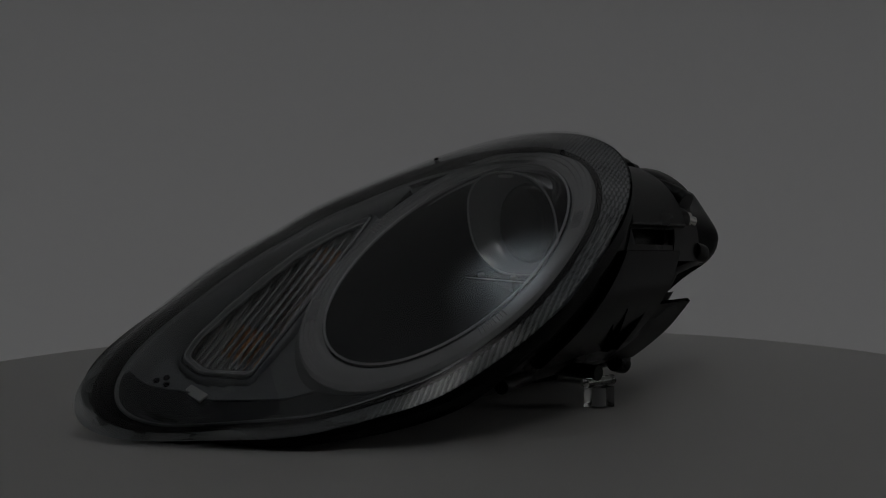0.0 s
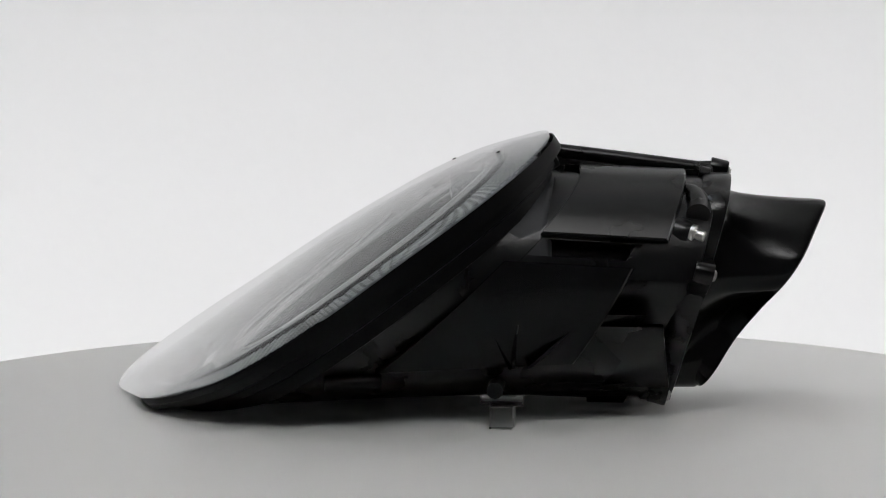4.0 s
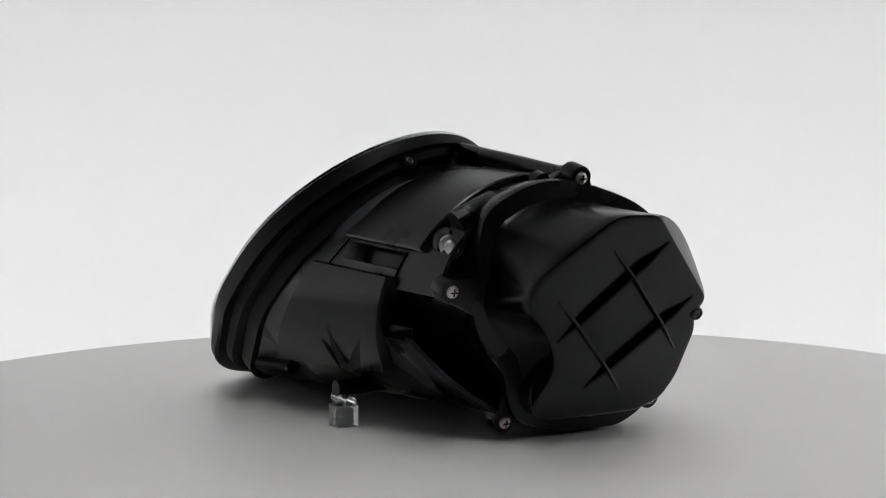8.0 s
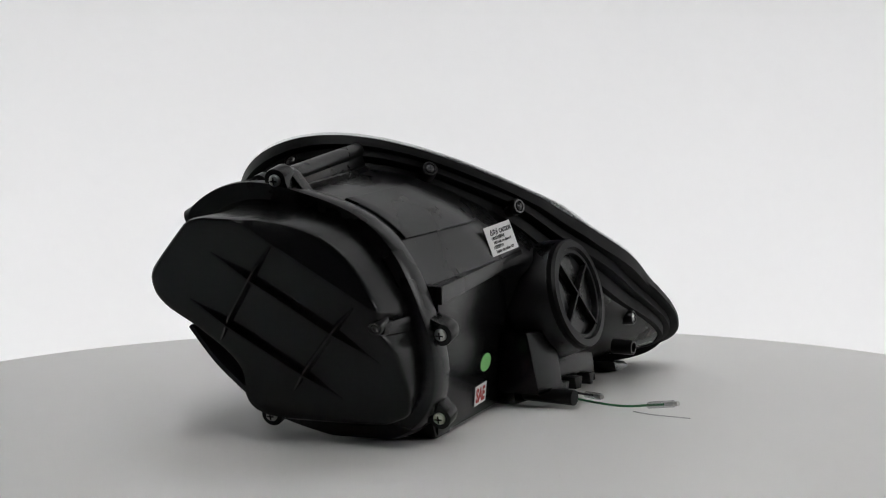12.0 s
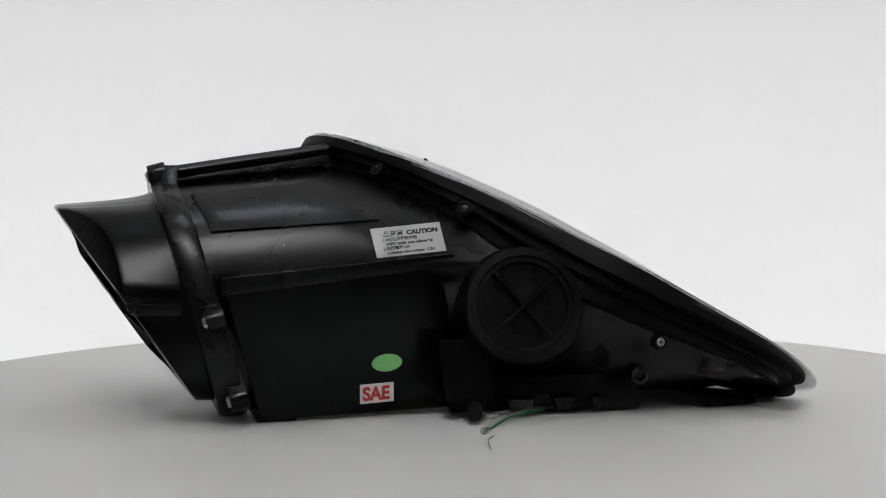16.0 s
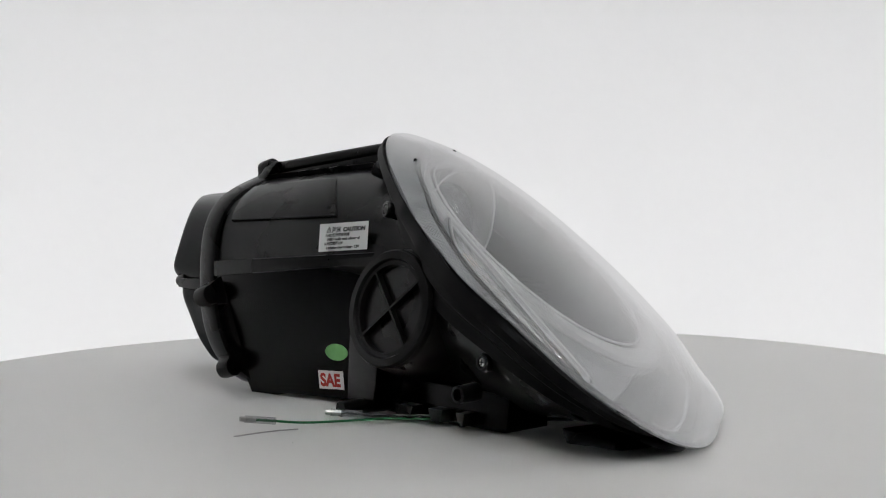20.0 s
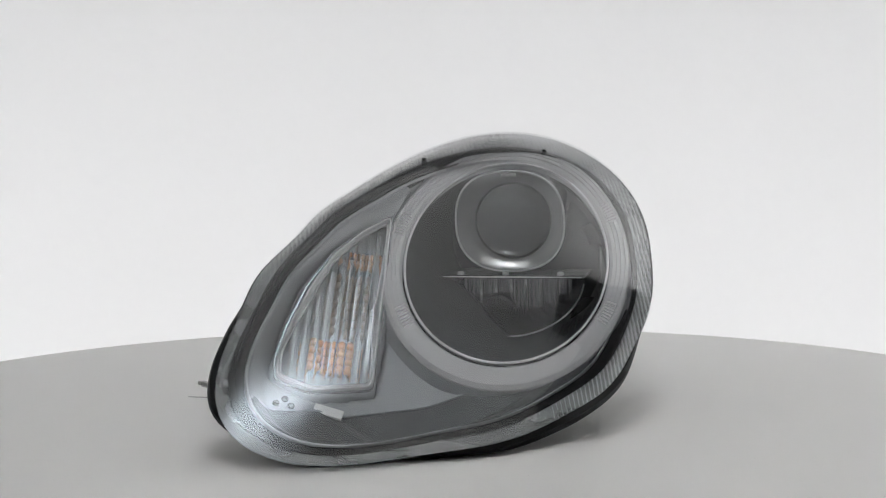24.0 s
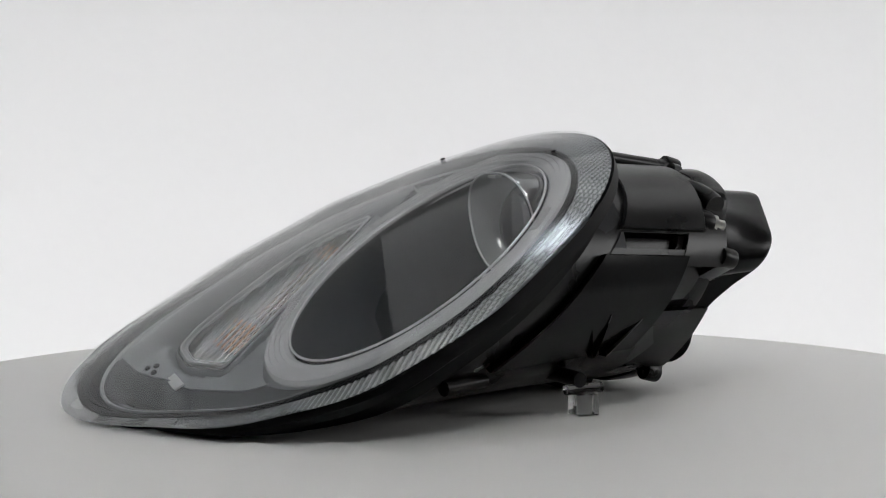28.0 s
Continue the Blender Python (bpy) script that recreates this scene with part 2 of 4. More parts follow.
# ---------------------------------------------------------------- the studio
def studio():
    """White sweep behind the table, dark open side behind the camera, floor and ceiling."""
    bm = bmesh.new()
    R, n = 1.55, 72
    rows = []
    for h in (-0.75, 0.2, 1.0, 2.0, 2.7):
        rows.append([(R * math.cos(a), 0.1 + R * math.sin(a), h) for a in (radians(18.5 + 166.5 * i / n) for i in range(n + 1))])
    rows += [[(x * 1.02, 0.1 + (y - 0.1) * 1.02, z) for x, y, z in r] for r in reversed(rows)]
    skin(bm, rows, closed=False, loop=True)
    bmesh.ops.recalc_face_normals(bm, faces=bm.faces)
    tagged(part("backdrop", bm, WHITE_WALL), "smooth white studio backdrop curving round the turntable", "backdrop", kind="structure")
    bm = bmesh.new()
    rows = []
    for r, h in ((R, -0.75), (R, 0.95), (R * 1.02, 0.95), (R * 1.02, -0.75)):
        rows.append([(r * math.cos(a), 0.1 + r * math.sin(a), h) for a in (radians(-8 + 26.2 * i / 24) for i in range(25))])
    skin(bm, rows, closed=False, loop=True)
    bmesh.ops.recalc_face_normals(bm, faces=bm.faces)
    tagged(part("backdrop_wing", bm, WHITE_WALL), "low white panel beside the studio backdrop", "backdrop", kind="structure")
    bm = block_bm([(-3, -3.2, -0.77), (3, -3.2, -0.77), (3, 2, -0.77), (-3, 2, -0.77), (-3, -3.2, -0.75), (3, -3.2, -0.75), (3, 2, -0.75), (-3, 2, -0.75)], 0)
    tagged(part("floor", bm, FLOOR), "plain grey studio floor under the turntable", "floor", kind="structure")
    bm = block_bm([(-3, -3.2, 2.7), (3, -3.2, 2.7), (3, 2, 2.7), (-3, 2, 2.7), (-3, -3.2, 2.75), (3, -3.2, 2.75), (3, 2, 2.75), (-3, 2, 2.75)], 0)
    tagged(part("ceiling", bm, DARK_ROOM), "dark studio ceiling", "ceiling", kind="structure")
    bm = slab([Vector((x, y, 1.93)) for x, y in ((-1.02, -2.3), (1.06, -2.3), (1.06, 0.36), (1.46, 0.585), (1.40, 0.73), (1.24, 1.00), (1.02, 1.25), (-1.02, 1.25))], (0, 0, 0.03), 0.0)
    tagged(part("bounce_board", bm, WHITE_WALL), "white bounce board under the studio ceiling", "board", kind="structure")
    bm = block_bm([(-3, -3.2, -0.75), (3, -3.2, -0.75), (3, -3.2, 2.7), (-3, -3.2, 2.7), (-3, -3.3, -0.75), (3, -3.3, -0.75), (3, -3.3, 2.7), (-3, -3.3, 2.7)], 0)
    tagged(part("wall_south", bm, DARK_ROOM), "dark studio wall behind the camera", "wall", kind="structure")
    for nm, x in (("wall_east", 3.0), ("wall_west", -3.1)):
        bm = block_bm([(x, -3.2, -0.75), (x + 0.1, -3.2, -0.75), (x + 0.1, 2, -0.75), (x, 2, -0.75), (x, -3.2, 2.7), (x + 0.1, -3.2, 2.7), (x + 0.1, 2, 2.7), (x, 2, 2.7)], 0)
        tagged(part(nm, bm, LIGHT_ROOM), "plain light studio side wall", "wall", kind="structure")


studio()


def turntable():
    t = thing("turntable", "round white laminate display turntable, slightly dusty", "turntable")
    R = 0.511
    part("tabletop", turned((0, 0, -0.022), (0, 0, 1), [(R - 0.004, 0), (R, 0.004), (R, 0.019), (R - 0.0012, 0.0215), (R - 0.003, 0.022), (0.30, 0.022), (0.02, 0.022)], 160), WHITE_TABLE, t)
    part("bearing", turned((0, 0, -0.06), (0, 0, 1), [(0.16, 0), (0.16, 0.0375)], 48), STEEL, t)
    part("pedestal", turned((0, 0, -0.75), (0, 0, 1), [(0.22, 0), (0.22, 0.02), (0.12, 0.05), (0.12, 0.69)], 48), WHITE_TABLE, t)
    bm = bmesh.new()
    rng = random.Random(7)
    for _ in range(420):
        a, r = rng.uniform(0, 2 * math.pi), 0.48 * math.sqrt(rng.random())
        if rng.random() < 0.6:
            x, y = rng.gauss(-0.10, 0.10), rng.gauss(0.16, 0.10)
        else:
            x, y = r * math.cos(a), r * math.sin(a)
        k = rng.uniform(0.0002, 0.00065)
        p = Vector((x, y, 0))
        if p.length > 0.5:
            continue
        q = [p + Vector((rng.uniform(-1, 1) * k, rng.uniform(-1, 1) * k, 0.00002)) for _ in range(3)]
        v = [bm.verts.new(c) for c in q] + [bm.verts.new(p + Vector((0, 0, k)))]
        for i in ((0, 1, 3), (1, 2, 3), (2, 0, 3)):
            bm.faces.new([v[j] for j in i])
    bmesh.ops.recalc_face_normals(bm, faces=bm.faces)
    tagged(part("dust", bm, PAPER, t), kind="stuff")
    return t


TABLE = turntable()

# ---------------------------------------------------------------- the headlamp
LAMP = thing("headlight", "car headlight, clear lens, black plastic housing, lying on a turntable", "headlight")

# the lens's own axes: along to the nose, across, and out of the lens
C0 = Vector((0.09, 0.03, 0.11))
A1 = Vector((0.8315, -0.4114, -0.3734))
A2 = Vector((0.2344, 0.8691, -0.4356))
AN = Vector((0.5037, 0.2747, 0.8190))
RIM_R = [0.17128, 0.00333, 0.00618, 0.0463, 0.00836, 0.00419, -0.00485, 0.01149, 0.00362, 0.00355, -0.0023, 0.00318, 0.00097, 0.0024, -0.00153, 0.001, -0.00036, 0.00037, 0.0, 0.0001, -0.0002]
RIM_W = [0.001, -0.0024, 0.0054, 0.0015, -0.0015, -0.0007, 0.0005]
# the clear cover's own edge, and the seal line inside it: radius and height round the middle
EDGE_R = [0.17282, 0.00363, 0.00765, 0.04524, 0.00804, 0.00294, -0.00476, 0.01131, 0.0031, 0.00345, -0.00245, 0.00343, 0.00093, 0.00232, -0.00053, 0.0017, -0.00026, 0.0013, -0.00023]
EDGE_W = [-0.0001, -0.00279, 0.00266, 0.00284, 0.00047, -0.00023, 0.00153, 9e-05, -0.00028, -5e-05, -3e-05]
SEAL_R = [0.15416, 0.01007, 0.01009, 0.04033, 0.00322, 0.00441, -0.00282, 0.01128, 0.00115, 0.00309, -0.00153, 0.00367, 0.00015, 0.00163, -0.00061, 0.00163, -0.0001, 0.00073, -0.0002]
SEAL_W = [0.00638, -0.00663, -0.00016, 0.00072, 0.00092, -8e-05, 0.00019, 0.00019, -4e-05]
DOME = 0.0208


def L(a, b, w=0.0):
    return C0 + A1 * float(a) + A2 * float(b) + AN * float(w)


def bump_at(t, mid, wide):
    d = (math.degrees(t) - mid + 180) % 360 - 180
    return math.exp(-(d / wide) ** 2)


def rim_w(t):
    """How far the rim stands out of its plane."""
    return fourier(RIM_W, t) + 0.0035 * bump_at(t, 262, 42)


def s_gasket(t):
    return fourier(SEAL_R, t) / fourier(EDGE_R, t) + 0.0045


POWERS = [(i, j) for i in range(5) for j in range(5 - i)]


def bulge_terms(a, b):
    return np.array([(a / 0.2) ** i * (b / 0.2) ** j for i, j in POWERS])


def fit_bulge():
    """An even, gently domed sheet through the cover's edge, the seal line and the top of the dome."""
    m, y = [bulge_terms(0, 0) * 20], [DOME * 20]
    for t in (2 * math.pi * i / 180 for i in range(180)):
        for r, w in ((fourier(EDGE_R, t), fourier(EDGE_W, t)), (fourier(SEAL_R, t), fourier(SEAL_W, t))):
            m.append(bulge_terms(r * math.cos(t), r * math.sin(t)))
            y.append(w)
    m += list(np.diag([0.7 * max(0, i + j - 2) ** 2 for i, j in POWERS]))
    y += [0.0] * len(POWERS)
    return np.linalg.lstsq(np.array(m), np.array(y), rcond=None)[0]


BULGE = fit_bulge()


def dome(s, t):
    """The height of the clear cover: the even sheet, eased on to the seal line and the edge."""
    r, g = fourier(EDGE_R, t), s_gasket(t) - 0.0045
    sheet = lambda q: float(bulge_terms(r * q * math.cos(t), r * q * math.sin(t)) @ BULGE)
    off_seal, off_edge = fourier(SEAL_W, t) - sheet(g), fourier(EDGE_W, t) - sheet(1.0)
    ease = lerp(off_seal, off_edge, smoothstep(g, 1.0, s)) * smoothstep(0.65, 0.93, s)
    return sheet(s) + ease


def rim(t, s=1.0, lift=0.0):
    """A point of the lens: s from the middle (0) to the rim (1), t round it."""
    r = fourier(EDGE_R, t) * s
    return L(r * math.cos(t), r * math.sin(t), dome(s, t) + lift)


def rim_out(t, grow, drop):
    """A point beside the rim: grow outward in metres, drop behind it."""
    r = fourier(RIM_R, t) + grow
    if grow > -0.002:
        r = min(r, fourier(EDGE_R, t) + 0.0004 + 0.0070 * bump_at(t, 343, 24) + 0.0035 * bump_at(t, 92, 26) + 0.0030 * bump_at(t, 148, 20) + 0.0020 * bump_at(t, 205, 22))
        r = lerp(r, max(r, fourier(EDGE_R, t) + 0.0008), smoothstep(0.1, 0.5, bump_at(t, 318, 30)))
        r = lerp(r, max(r, fourier(EDGE_R, t) + 0.0012), smoothstep(0.1, 0.5, bump_at(t, 172, 45)))
    r -= 0.021 * bump_at(t, 6, 13)          # the clear nose reaches past the black flange
    p = L(r * math.cos(t), r * math.sin(t), min(rim_w(t), fourier(EDGE_W, t)) - 0.0022 - drop)
    p.z = max(p.z, 0.0012)
    return p


def shy(t):
    """The flange is thin at the nose, which lies on the table."""
    d = (math.degrees(t) - 15 + 180) % 360 - 180
    return 1 - 0.75 * math.exp(-(d / 38) ** 2)


def ang(n):
    return [2 * math.pi * i / n for i in range(n)]


def to_lens(p):
    d = p - C0
    return d.dot(A1), d.dot(A2), d.dot(AN)


# clear cover
TT = ang(144)
bm = bmesh.new()
rows = [[rim(t, s) for t in TT] for s in (0.02, 0.08, 0.15, 0.22, 0.30, 0.38, 0.46, 0.54, 0.62, 0.7, 0.78, 0.85, 0.91, 0.96, 0.985, 1.0)]
rows += [[rim(t, s, -0.0022) for t in TT] for s in (0.993, 0.96, 0.91, 0.85, 0.78, 0.7, 0.62, 0.54, 0.46, 0.38, 0.30, 0.22, 0.15, 0.08, 0.02)]
skin(bm, rows, cap0=True, cap1=True)
bmesh.ops.recalc_face_normals(bm, faces=bm.faces)
lens = part("lens_cover", bm, LENS, LAMP, "clear domed plastic lens cover, slightly dusty", 60)
lens.visible_shadow = False

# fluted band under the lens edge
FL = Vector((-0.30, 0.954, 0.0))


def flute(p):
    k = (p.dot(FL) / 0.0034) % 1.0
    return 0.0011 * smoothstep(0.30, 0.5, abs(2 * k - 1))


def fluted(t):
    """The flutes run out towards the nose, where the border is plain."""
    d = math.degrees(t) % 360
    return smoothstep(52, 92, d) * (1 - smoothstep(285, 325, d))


rows = []
TB = ang(2000)
for k in range(13):
    row = []
    for t in TB:
        s = lerp(s_gasket(t), 0.996, k / 12)
        p = rim(t, s, lerp(-0.0042, -0.0016, k / 12))
        row.append(p - AN * flute(p) * fluted(t) * lerp(1, 0.5, k / 12))
    rows.append(row)
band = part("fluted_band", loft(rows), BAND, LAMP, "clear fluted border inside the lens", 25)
# Light on the flutes is painted in: ridge faces take the paler plastic.
band.data.materials.append(BAND_LIT)
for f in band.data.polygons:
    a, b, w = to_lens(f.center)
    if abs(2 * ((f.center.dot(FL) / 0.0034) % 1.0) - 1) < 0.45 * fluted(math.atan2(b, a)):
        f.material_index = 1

# black seal and bright bezel edge
rows = []
for ds, dw in ((0.007, -0.0060), (0.005, -0.0030), (-0.002, -0.0027), (-0.013, -0.0027), (-0.018, -0.0030), (-0.020, -0.0064)):
    rows.append([rim(t, s_gasket(t) + ds, dw) for t in TT])
part("lens_seal", loft(rows), GASKET, LAMP, "glossy black seal line round the lens")
rows = []
for ds, dw in ((0.012, -0.014), (-0.030, -0.0105), (-0.050, -0.0112), (-0.059, -0.0111)):
    rows.append([rim(t, s_gasket(t) + ds, dw) for t in TT])
part("seal_groove", loft(rows), GASKET, LAMP, "black groove beside the seal")
rows = []
for ds, dw in ((-0.050, -0.0115), (-0.058, -0.0112), (-0.060, -0.0092), (-0.064, -0.0090), (-0.072, -0.011)):
    rows.append([rim(t, s_gasket(t) + ds, dw) for t in TT])
part("bezel_lip", loft(rows), SILVER_EDGE, LAMP, "bright silver bezel edge")

# ring frame
RN = Vector((0.5685, 0.194, 0.7995)).normalized()
RC = Vector((0.0475, 0.0645, 0.1244)) - RN * 0.0015
RA = Vector((-0.8178, 0.0275, 0.5749))
RA = (RA - RN * RA.dot(RN)).normalized()
RB = RN.cross(RA)


def oval(t, ha, hb, lift=0.0):
    return RC + (ha * math.cos(t) - 0.0034 * math.sin(t) ** 2) * RA + hb * math.sin(t) * RB + lift * RN


# outline of the turn signal, and the plane of its lens
SW = lambda a, b: -0.0116 - 0.124 * a - 0.049 * b
SIG = [(-0.029, -0.081), (0.0, -0.0875), (0.035, -0.0885), (0.070, -0.0815), (0.110, -0.0690), (0.140, -0.0570), (0.157, -0.0440), (0.150, -0.0180), (0.119, 0.0130), (0.080, -0.0120), (0.040, -0.0370), (0.0, -0.0625)]
SIG = [(p.x, p.y) for p in round_poly([(a, b, 0) for a, b in SIG], 0.006, 3)]
SM = (sum(a for a, b in SIG) / len(SIG), sum(b for a, b in SIG) / len(SIG))


def in_signal(a, b, grow=0.004):
    """Whether a place lies inside the turn signal's outline."""
    hit = False
    pts = [(SM[0] + (x - SM[0]) * (1 + grow / math.hypot(x - SM[0], y - SM[1])), SM[1] + (y - SM[1]) * (1 + grow / math.hypot(x - SM[0], y - SM[1]))) for x, y in SIG]
    for (x0, y0), (x1, y1) in zip(pts, pts[1:] + pts[:1]):
        if (y0 > b) != (y1 > b) and a < x0 + (x1 - x0) * (b - y0) / (y1 - y0):
            hit = not hit
    return hit


# silver tray between the bezel edge and the halo
ra, rb_ = to_lens(RC)[:2]


def tray_rows(n=400, steps=56):
    outer = [rim(t, s_gasket(t) - 0.072, -0.011) for t in ang(720)]
    ol = [to_lens(p) for p in outer]
    dirs = sorted((math.atan2(b - rb_, a - ra), a, b, w) for a, b, w in ol)
    inner = sorted((math.atan2(b - rb_, a - ra), a, b, w) for a, b, w in (to_lens(oval(t, 0.1468, 0.0974, -0.004)) for t in ang(720)))
    da, ia = np.array(dirs), np.array(inner)
    rows = []
    fi = np.linspace(-math.pi, math.pi, n, endpoint=False)
    pick = lambda arr, col: np.interp(fi, arr[:, 0], arr[:, col], period=2 * math.pi)
    O = np.stack([pick(da, k) for k in (1, 2, 3)], 1)
    I = np.stack([pick(ia, k) for k in (1, 2, 3)], 1)
    for k in range(steps + 1):
        u = (k / steps) ** 1.5
        row = []
        for o, i in zip(O, I):
            span = math.hypot(o[0] - i[0], o[1] - i[1])
            mixw = smoothstep(0.005, 0.085, span)
            deep = lerp(-0.038, -0.0225, smoothstep(0.150, 0.172, lerp(o[0], i[0], u)))
            floor_w = lerp(lerp(o[2] - 0.004, i[2], u), lerp(deep, i[2] - 0.006, u), mixw)
            w = lerp(o[2], floor_w, smoothstep(0.0, 0.018, u * span + (0.018 if span < 0.004 else 0)))
            a_, b_ = lerp(o[0], i[0], u), lerp(o[1], i[1], u)
            if in_signal(a_, b_, 0.009):
                w = min(w, SW(a_, b_) - (0.017 if in_signal(a_, b_, 0.004) else 0.012 if in_signal(a_, b_, 0.0065) else 0.006))
            row.append(L(a_, b_, w))
        rows.append(row)
    return rows


SEAM = np.array([(-0.16, 0.098), (-0.05, 0.098), (0.0, 0.096), (0.042, 0.090), (0.080, 0.070), (0.106, 0.0525), (0.132, 0.031), (0.157, 0.0095), (0.176, -0.007), (0.198, -0.032)])


def past_seam(p):
    """How far a point lies beyond the seam between the silver tray and the dark lower panel."""
    a, b, w = to_lens(p)
    return b - float(np.interp(a, SEAM[:, 0], SEAM[:, 1]))


bm = loft(tray_rows())
TRAY = BVHTree.FromBMesh(bm)
for (a0, b0), (a1, b1) in zip(SEAM[:-1], SEAM[1:]):
    bmesh.ops.bisect_plane(bm, geom=bm.verts[:] + bm.edges[:] + bm.faces[:], dist=1e-6, plane_co=L(a0, b0), plane_no=(A1 * (b0 - b1) + A2 * (a1 - a0)).normalized())
low = bm.copy()
for half, keep_low in ((bm, False), (low, True)):
    bmesh.ops.delete(half, geom=[f for f in half.faces if (past_seam(f.calc_center_median()) > 0) != keep_low], context="FACES")
part("bezel_tray", bm, SILVER, LAMP, "satin silver-grey bezel tray", 60)
part("lower_bezel_panel", low, DARK_BEZEL, LAMP, "dark grey lower bezel panel", 60)


def on_tray(a, b):
    """The point of the tray under a place of the lens."""
    return TRAY.ray_cast(L(a, b, 0.05), -AN)[0]


SEAM_LINE = [on_tray(a, float(np.interp(a, SEAM[:, 0], SEAM[:, 1]))) for a in np.linspace(0.050, 0.196, 60)]
part("panel_seam", tube_bm([p + AN * 0.0002 for p in SEAM_LINE if p], 0.0009, 8), SILVER, LAMP, "raised seam of the bezel")

# halo light ring, stepped in fine ridges
TO = ang(160)
prof = [(0.0965 - 0.002, -0.006), (0.0950, 0.0), (0.0935, 0.0030), (0.0915, 0.0040), (0.0912, 0.0033), (0.0885, 0.0042), (0.0882, 0.0034), (0.0858, 0.0040), (0.0855, 0.0031), (0.0832, 0.0030), (0.0815, 0.0012), (0.0808, -0.004)]
rows = []
for b, lift in prof:
    k = (b - 0.0805) / (0.095 - 0.0805)
    rows.append([oval(t, lerp(0.1217, 0.1460, k), lerp(0.0792, 0.0963, k), lift - 0.0022) for t in TO])
part("halo_apron", loft([[oval(t, 0.1450, 0.0956, -0.003) for t in TO], [oval(t, 0.1505, 0.1007, -0.008) for t in TO], [oval(t, 0.1585, 0.1092, -0.020) for t in TO]]), SILVER, LAMP, "silver apron round the halo", 50)
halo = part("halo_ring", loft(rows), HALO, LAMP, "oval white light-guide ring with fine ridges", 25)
part("halo_trim", ring_tube([oval(t, 0.1207, 0.0784, 0.0006) for t in TO], 0.0010), SILVER_LINE, LAMP, "thin chrome trim line")

# bucket: a tube along the beam, cut by the halo
def bucket_row(x_to, k):
    out = []
    for t in TO:
        p = oval(t, 0.1212, 0.0788, -0.002)
        x = lerp(p.x, x_to, k)
        sc = 1 - 0.07 * k - 0.16 * k * k
        sl = 1 - 0.03 * k - 0.05 * k * k
        out.append(Vector((x, RC.y + (p.y - RC.y) * (sc if p.y > RC.y else sl), RC.z + (p.z - RC.z) * sl)))
    return out


rows = [bucket_row(-0.105, k) for k in (0, 0.2, 0.4, 0.6, 0.8, 0.95, 1.0)]
rows.append([Vector((-0.108, RC.y + (p.y - RC.y) * 0.9, RC.z + (p.z - RC.z) * 0.9)) for p in rows[-1]])
part("reflector_bucket", loft(rows, cap1=True), BUCKET, LAMP, "dark graphite reflector bucket", 50)



def bucket_ridge(t):
    """One fine ridge along the floor of the bucket."""
    c = Vector((0, RC.y, RC.z))
    rows = []
    for k in (0.42, 0.46, 0.6, 0.72, 0.78):
        p = oval(t, 0.1212, 0.0788, -0.002)
        sc = 1 - 0.07 * k - 0.16 * k * k
        sl = 1 - 0.03 * k - 0.05 * k * k
        q = Vector((lerp(p.x, -0.105, k), RC.y + (p.y - RC.y) * (sc if p.y > RC.y else sl), RC.z + (p.z - RC.z) * sl))
        r = Vector((0, q.y - c.y, q.z - c.z)).normalized()
        e = Vector((1, 0, 0)).cross(r) * 0.0008
        h = 0.0016 if 0.43 < k < 0.75 else 0.0002
        rows.append([q + r * 0.001 - e, q - r * h, q + r * 0.001 + e])
    return loft(rows, True, True)


for i in range(16):
    part("bucket_ridge", bucket_ridge(radians(206 + 3.4 * i)), BUCKET, LAMP)

# projector
PC = Vector((-0.0308, 0.0548, 0.1466))


def squircle(t, ry, rz, e=2.7):
    c, s = math.cos(t), math.sin(t)
    k = (abs(c) ** e + abs(s) ** e) ** (-1 / e)
    return ry * c * k, rz * s * k


def proj_row(ry, rz, dx, e=2.45, lean=1.0, n=72):
    """A rounded-square ring round the projector's axis; its mouth leans forward at the top."""
    out = []
    for t in ang(n):
        y, z = squircle(t, ry, rz, e)
        out.append(PC + Vector((dx + lean * (0.1900 * z - 0.1187 * y), y, z)))
    return out


projector = part("projector", loft([proj_row(0.0462, 0.0432, -0.055, 2.3, 0.4), proj_row(0.0462, 0.0432, -0.004), proj_row(0.0460, 0.0430, -0.001), proj_row(0.0452, 0.0424, 0.0004)]), DARK_CHROME, LAMP, "round projector lamp unit")
part("projector_rim", ring_tube(proj_row(0.0447, 0.0419, 0.0004), 0.0009), SILVER_LINE, projector, "chrome rim")
part("projector_shroud", loft([proj_row(0.0442, 0.0414, -0.0002), proj_row(0.0432, 0.0405, -0.0020, 2.4, 0.97), proj_row(0.0408, 0.0387, -0.0048, 2.3, 0.85), proj_row(0.0382, 0.0368, -0.0075, 2.2, 0.65), proj_row(0.0357, 0.0350, -0.0102, 2.1, 0.4), proj_row(0.0338, 0.0336, -0.0130, 2.0, 0.2), proj_row(0.0320, 0.0320, -0.0192, 2.0, 0.0)]), BRIGHT_SATIN, projector, "bright satin chrome shroud", 60)
BC = PC + Vector((-0.018, 0, 0))
part("lens_holder", turned(BC + Vector((-0.010, 0, 0)), (1, 0, 0), [(0.0335, 0), (0.0335, 0.0085), (0.0325, 0.0105), (0.0305, 0.0112), (0.0292, 0.0100), (0.0292, 0.0)], 56), DARK_CHROME, projector, "dark ring that holds the glass")
